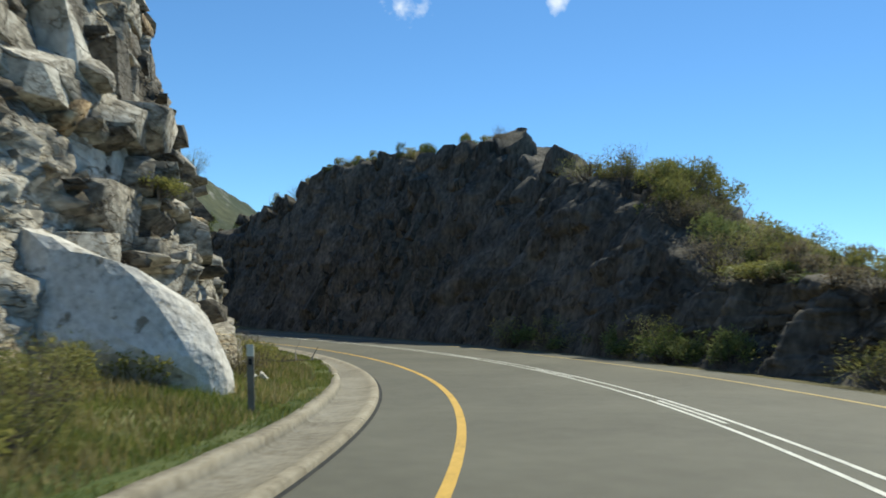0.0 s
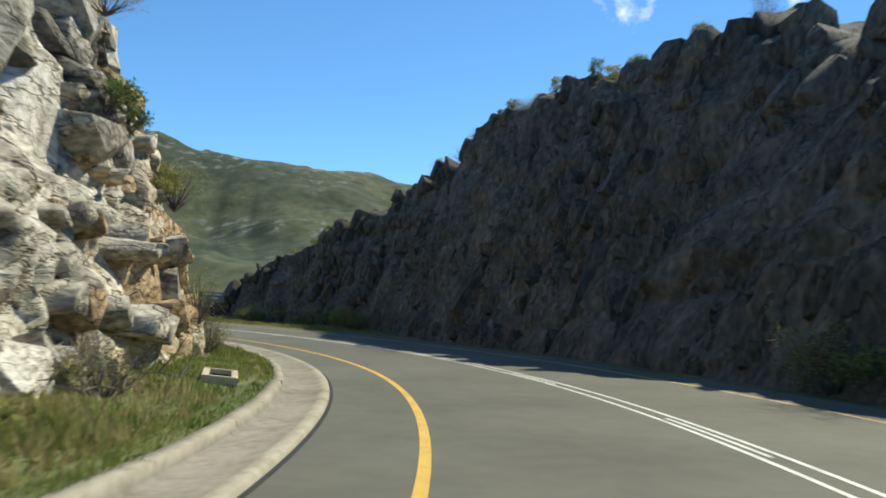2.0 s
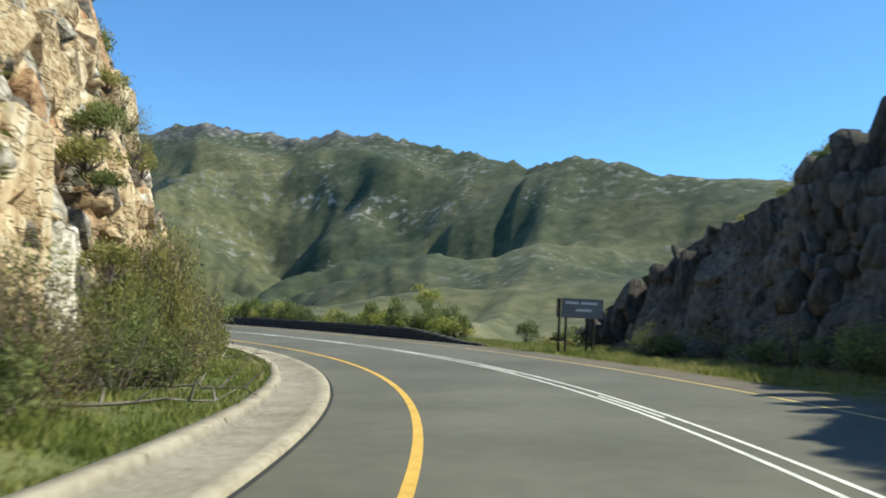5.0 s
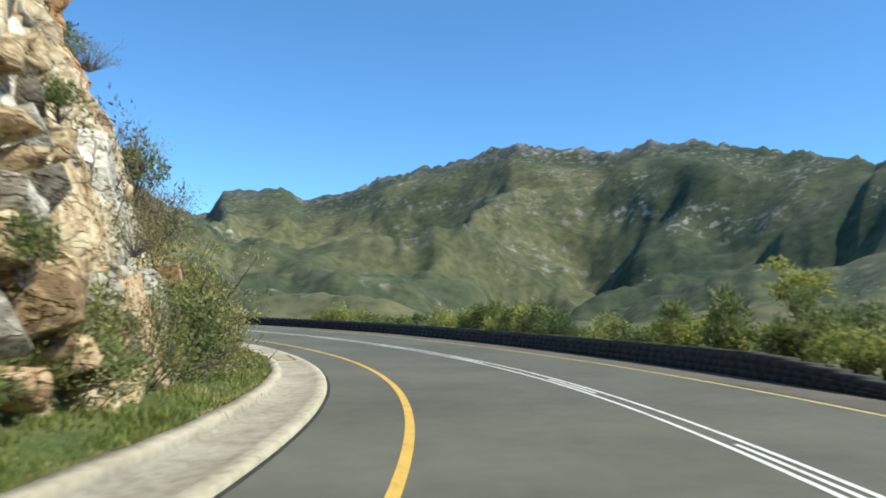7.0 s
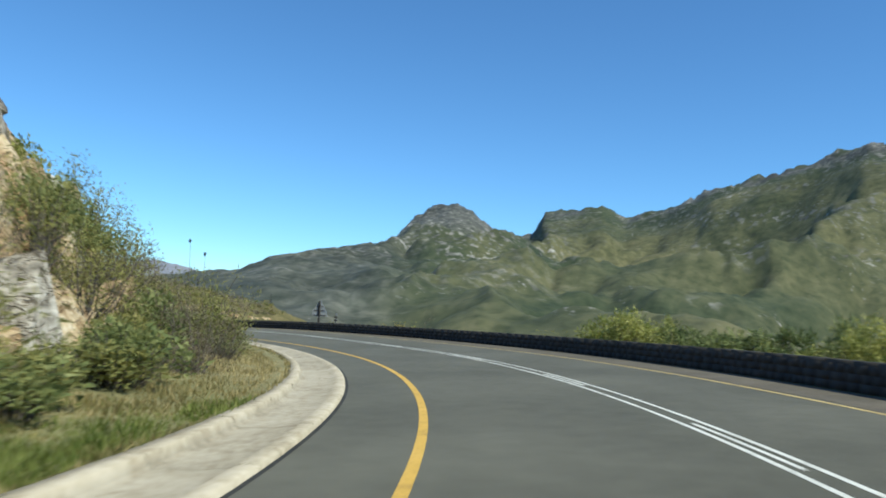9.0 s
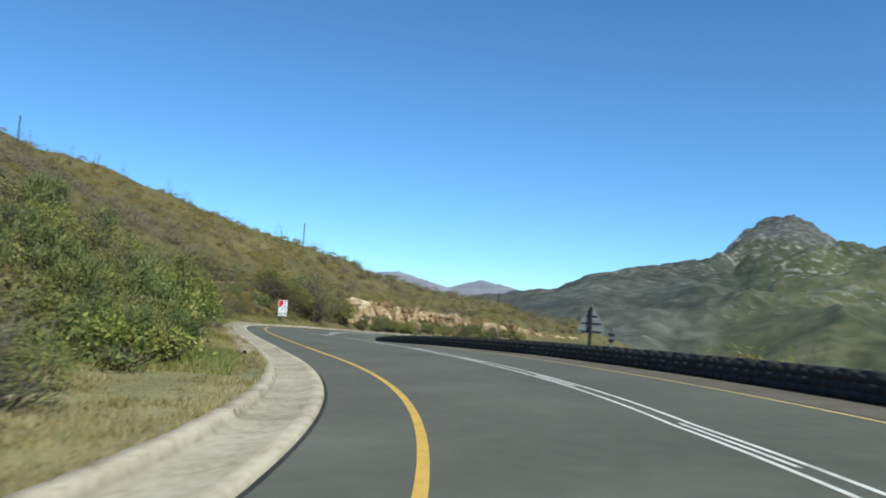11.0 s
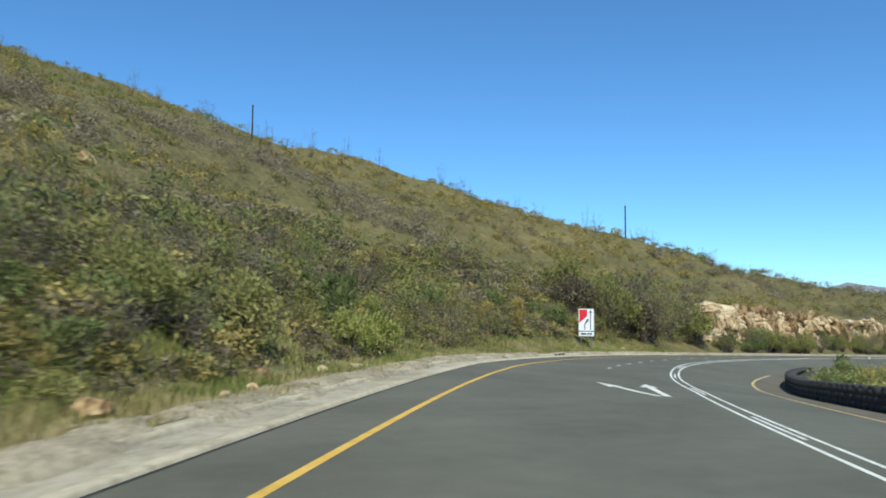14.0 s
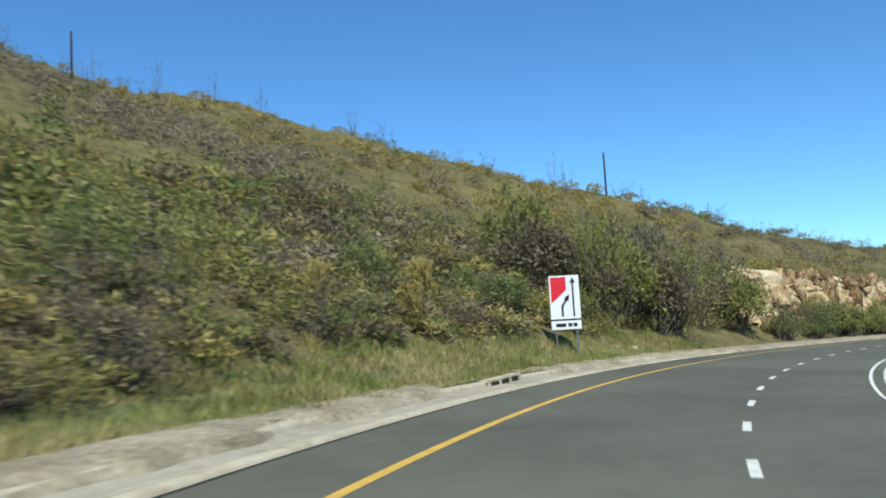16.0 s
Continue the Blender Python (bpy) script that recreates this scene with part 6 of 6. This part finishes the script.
def drain_grate(s, o):
    p = on_road(s, o)
    root = new("drain_grate")
    root.matrix_basis = pose(p[0], p[1], p[2] + 0.05, 0, -math.degrees(math.atan(0.05)), math.degrees(heading(s)))
    for x0 in (-0.32, 0.32):
        part("frame_bar", box(0.06, 1.9, 0.05, (x0, 0, 0), 0.006), DARK_IRON, root)
    for k in range(8):
        part("cross_bar", box(0.6, 0.07, 0.05, (0, -0.92 + k * 0.263, 0.002), 0.006), CONCRETE, root)
    for x0 in (-0.11, 0.11):
        part("rib", box(0.045, 1.86, 0.04, (x0, 0, 0.0), 0.006), CONCRETE, root)
    # black sheet puts in the shade of the hollow; none is cut below
    part("sump", box(0.62, 1.88, 0.02, (0, 0, -0.012)), SIGN_BLACK, root, "black sheet standing for the shade under the grate")
    return tagged(root, "concrete drain grate set in the gutter", "drain")


def kerb_inlet(s, o):
    """Dark slots in the gutter's raised back edge, under a thin concrete lintel."""
    p = on_road(s, o)
    root = new("kerb_inlet")
    root.matrix_basis = pose(p[0], p[1], p[2], 0, 0, math.degrees(heading(s)))
    # black blocks imitate the shaded slots; the kerb behind stays solid
    for k in range(3):
        part("opening", box(0.06, 0.5, 0.10, (0.0, -0.62 + k * 0.62, 0.055), 0.01), SIGN_BLACK, root, "black block standing for the shade in a drain opening")
    part("lintel", box(0.24, 2.1, 0.05, (-0.09, 0, 0.135), 0.012), CONCRETE, root)
    for k in range(4):
        part("pier", box(0.09, 0.12, 0.12, (0.0, -0.93 + k * 0.62, 0.055), 0.01), CONCRETE, root)
    return tagged(root, "concrete kerb inlet with dark drain openings", "drain", "kerb inlets")


DARK_IRON = material("cast_iron", [(0.03, 0.028, 0.026), (0.07, 0.06, 0.05)], 6, 0.7, 0.3, metallic=0.4)
lane_sign()
triangle_sign()
board()
marker(12.2, -6.4, 1.1, -5)
marker(172.4, -7.1, 1.0, 0)
marker(236.0, 7.6, 1.0, 0)
utility_pole(-142.0, -77.5, 5.0, "thin dark timber pole on the hill's skyline")
utility_pole(-190.3, -68.6, 4.8, "thin dark timber pole on the hill's skyline")
utility_pole(-253.0, -68.0, 5.2, "thin dark timber pole beyond the cutting")
utility_pole(-282.0, -62.0, 5.0, "thin dark timber pole beyond the cutting")
drain_grate(105.6, -5.34)
kerb_inlet(170.3, -5.72)
kerb_inlet(215.6, -5.57)

# ---------------------------------------------------------------- bare shrubs along the hill's skyline, dead branches on the verge
for k in range(46):
    hx = -rng.uniform(112, 262)
    hy = float(np.interp(-hx, [60, 112, 142, 190, 230, 300], [-70, -75, -78, -69, -62, -56])) + rng.uniform(-1.5, 4.0)
    plant("dead", "grey", rng.randint(3), hx, hy, float(ground_z([hx], [hy])[0]) - 0.05, rng.uniform(1.3, 3.2), rng.uniform(1.0, 2.0), rng.uniform(0, 360), "skyline shrubs", "on the hill's skyline")
for k in range(26):
    p = on_road(rng.uniform(150, 238), rng.uniform(-30, -10))
    plant("dead", "grey", rng.randint(3), p[0], p[1], float(ground_z([p[0]], [p[1]])[0]) - 0.05, rng.uniform(1.5, 2.6), rng.uniform(1.0, 1.8), rng.uniform(0, 360), "burnt shrubs", "standing bare on the hillside")
plant("dead", "grey", 1, -116.1, 39.7, float(ground_z([-116.1], [39.7])[0]) - 0.05, -0.9 - float(ground_z([-116.1], [39.7])[0]), 0.8, 40, "burnt shrubs", "standing bare beyond the low wall")


def fallen_branch(s, o, length, turn, seed):
    """A bent bare branch with side twigs, lying on the verge."""
    r = np.random.RandomState(seed)
    p = on_road(s, o)
    root = new("fallen_branch")
    root.matrix_basis = pose(p[0], p[1], float(ground_z([p[0]], [p[1]])[0]) + 0.03, 0, 0, turn)
    bm = bmesh.new()
    pts = [Vector((length * t, r.randn() * 0.12, 0.02 + 0.2 * t * r.rand())) for t in np.linspace(0, 1, 7)]
    rings = []
    for i, q in enumerate(pts):
        rad = 0.03 * (1 - 0.12 * i)
        rings.append([bm.verts.new((q.x, q.y + rad * math.cos(c * 1.047), q.z + rad * math.sin(c * 1.047))) for c in range(6)])
    for u, w in zip(rings, rings[1:]):
        for c in range(6):
            bm.faces.new((u[c], u[(c + 1) % 6], w[(c + 1) % 6], w[c]))
    bm.faces.new(rings[0][::-1])
    bm.faces.new(rings[-1])
    part("stem", bm, DEAD_WOOD, root)
    for k in range(5):
        q = pts[1 + k]
        e = q + Vector((0.3 * length * r.rand(), r.randn() * 0.35, 0.15 + 0.5 * r.rand()))
        v, f = twig_rods(np.array([q]), np.array([e]), 0.018, 0.006, 0.06, r)
        mesh_object("twig", v, f, DEAD_WOOD, root)
    return tagged(root, "bleached bare branch lying in the verge grass", "branch", "fallen branches")


DEAD_WOOD = material("bleached_wood", [(0.10, 0.085, 0.065), (0.20, 0.175, 0.135), (0.31, 0.28, 0.23)], 5, 0.9, 0.4)
for i, (s, o, ln, turn) in enumerate(((24, -8.2, 2.4, 20), (27, -7.9, 2.8, 130), (31, -8.4, 1.6, 70), (34, -8.3, 1.5, 60), (64, -7.7, 2.3, 100), (68, -7.6, 2.0, 40), (72, -7.8, 2.4, 160), (79, -7.7, 1.8, 70), (97, -7.7, 2.0, 120), (101, -7.6, 1.6, 30))):
    fallen_branch(s, o, ln, turn, 300 + i)

def flower_stalk(x, y, z_top, seed):
    """A tall dry stalk with a dark seed head."""
    r = np.random.RandomState(seed)
    z = float(ground_z([x], [y])[0])
    root = new("flower_stalk")
    root.location = (x, y, z)
    h = z_top - z
    v, f = twig_rods(np.array([[0, 0, -0.1]]), np.array([[0.35, 0.1, h]]), 0.012, 0.006, 0.03, r)
    mesh_object("stem", v, f, BARK, root)
    bm = bmesh.new()
    bmesh.ops.create_icosphere(bm, subdivisions=2, radius=0.045)
    for w in bm.verts:
        w.co = Vector((w.co.x + 0.36, w.co.y + 0.1, w.co.z * 1.5 + h)) + Vector(r.randn(3) * 0.006)
    part("seed_head", bm, POLE, root, "dark dry seed head")
    return tagged(root, "tall dry flower stalk with a dark seed head", "plant", "flower stalks")


flower_stalk(-93.4, 38.2, 0.9, 401)
flower_stalk(-93.9, 38.5, 0.5, 402)

def verge_inlet(s, o, length=1.3):
    """An open concrete drain box set in the verge grass."""
    p = on_road(s, o)
    z = float(ground_z([p[0]], [p[1]])[0])
    root = new("drain_box")
    root.matrix_basis = pose(p[0], p[1], z + 0.06, 0, 4, math.degrees(heading(s)) + 6)
    for x0 in (-0.26, 0.26):
        part("side_wall", box(0.12, length, 0.26, (x0, 0, 0), 0.012), CONCRETE, root)
    for y0 in (-length / 2, length / 2):
        part("end_wall", box(0.64, 0.12, 0.26, (0, y0, 0), 0.012), CONCRETE, root)
    for y0 in (-0.2, 0.22):
        part("bar", box(0.42, 0.07, 0.05, (0, y0, 0.06), 0.008), DARK_IRON, root, "rusty iron bar")
    # shallow floor in black, so the box looks deep and unlit
    part("floor", box(0.42, length - 0.1, 0.03, (0, 0, -0.09)), SIGN_BLACK, root, "floor coloured black for the shade inside the drain")
    return tagged(root, "open concrete drain box set in the grass verge", "drain")


def gauge_post(x, y):
    z = float(ground_z([x], [y])[0])
    root = new("gauge_post")
    root.location = (x, y, z)
    h = -1.55 - z
    part("post", rod(0.05, 0.045, h + 0.2, (0, 0, -0.2)), STEEL, root)
    for k in (0.25, 0.45):
        part("clamp", box(0.26, 0.12, 0.10, (0.03, 0, h - k), 0.015), POLE, root, "dark metal clamp")
    part("box", box(0.2, 0.16, 0.24, (0.02, -0.05, h - 0.75), 0.02), SIGN_WHITE, root, "small white box")
    return tagged(root, "grey steel post with clamps and a white box behind the wall", "post")


verge_inlet(37.0, -6.75)
gauge_post(-117.3, 33.1)

# ---------------------------------------------------------------- blocks of the rock faces
def grey_tones(s, h):
    return (1.0, float(np.interp(s, [0, 30, 46, 62], [0.02, 0.12, 1.0, 2.5])), float(np.interp(s, [30, 50, 62], [0.0, 0.1, 0.5])), float(np.interp(h, [0, 2, 5, 9, 12], [0.02, 0.1, 0.45, 0.5, 0.2])))


def warm_tones(s, h):
    return (0.6, 1.0, 0.22, 0.18)


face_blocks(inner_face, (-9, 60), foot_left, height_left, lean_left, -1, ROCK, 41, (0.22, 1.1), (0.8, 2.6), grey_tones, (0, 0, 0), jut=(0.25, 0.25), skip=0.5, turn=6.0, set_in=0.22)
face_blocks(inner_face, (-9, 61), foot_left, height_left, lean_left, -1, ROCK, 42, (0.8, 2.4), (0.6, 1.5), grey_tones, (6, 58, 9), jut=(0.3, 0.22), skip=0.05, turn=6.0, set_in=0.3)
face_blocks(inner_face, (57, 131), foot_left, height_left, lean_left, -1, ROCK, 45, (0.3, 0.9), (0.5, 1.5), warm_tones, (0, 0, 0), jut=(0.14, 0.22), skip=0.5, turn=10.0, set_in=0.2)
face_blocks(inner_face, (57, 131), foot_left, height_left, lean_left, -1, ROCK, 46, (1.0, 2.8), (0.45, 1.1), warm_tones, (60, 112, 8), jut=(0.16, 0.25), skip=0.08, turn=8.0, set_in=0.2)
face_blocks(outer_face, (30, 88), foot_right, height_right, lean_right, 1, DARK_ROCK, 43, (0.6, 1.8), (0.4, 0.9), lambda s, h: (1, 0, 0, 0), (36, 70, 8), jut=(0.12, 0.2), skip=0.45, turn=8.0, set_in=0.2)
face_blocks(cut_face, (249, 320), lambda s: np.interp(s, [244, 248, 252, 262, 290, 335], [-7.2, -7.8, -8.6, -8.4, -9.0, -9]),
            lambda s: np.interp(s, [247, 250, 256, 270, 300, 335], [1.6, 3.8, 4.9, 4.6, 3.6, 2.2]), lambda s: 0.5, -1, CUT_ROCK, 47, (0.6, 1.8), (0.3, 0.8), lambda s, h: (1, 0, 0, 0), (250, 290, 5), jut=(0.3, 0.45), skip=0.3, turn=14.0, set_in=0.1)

# ---------------------------------------------------------------- single stones of the parapet's face
for v, f in parapet_stones:
    mesh_object("stone", v, f, WALL_STONE, parapet)
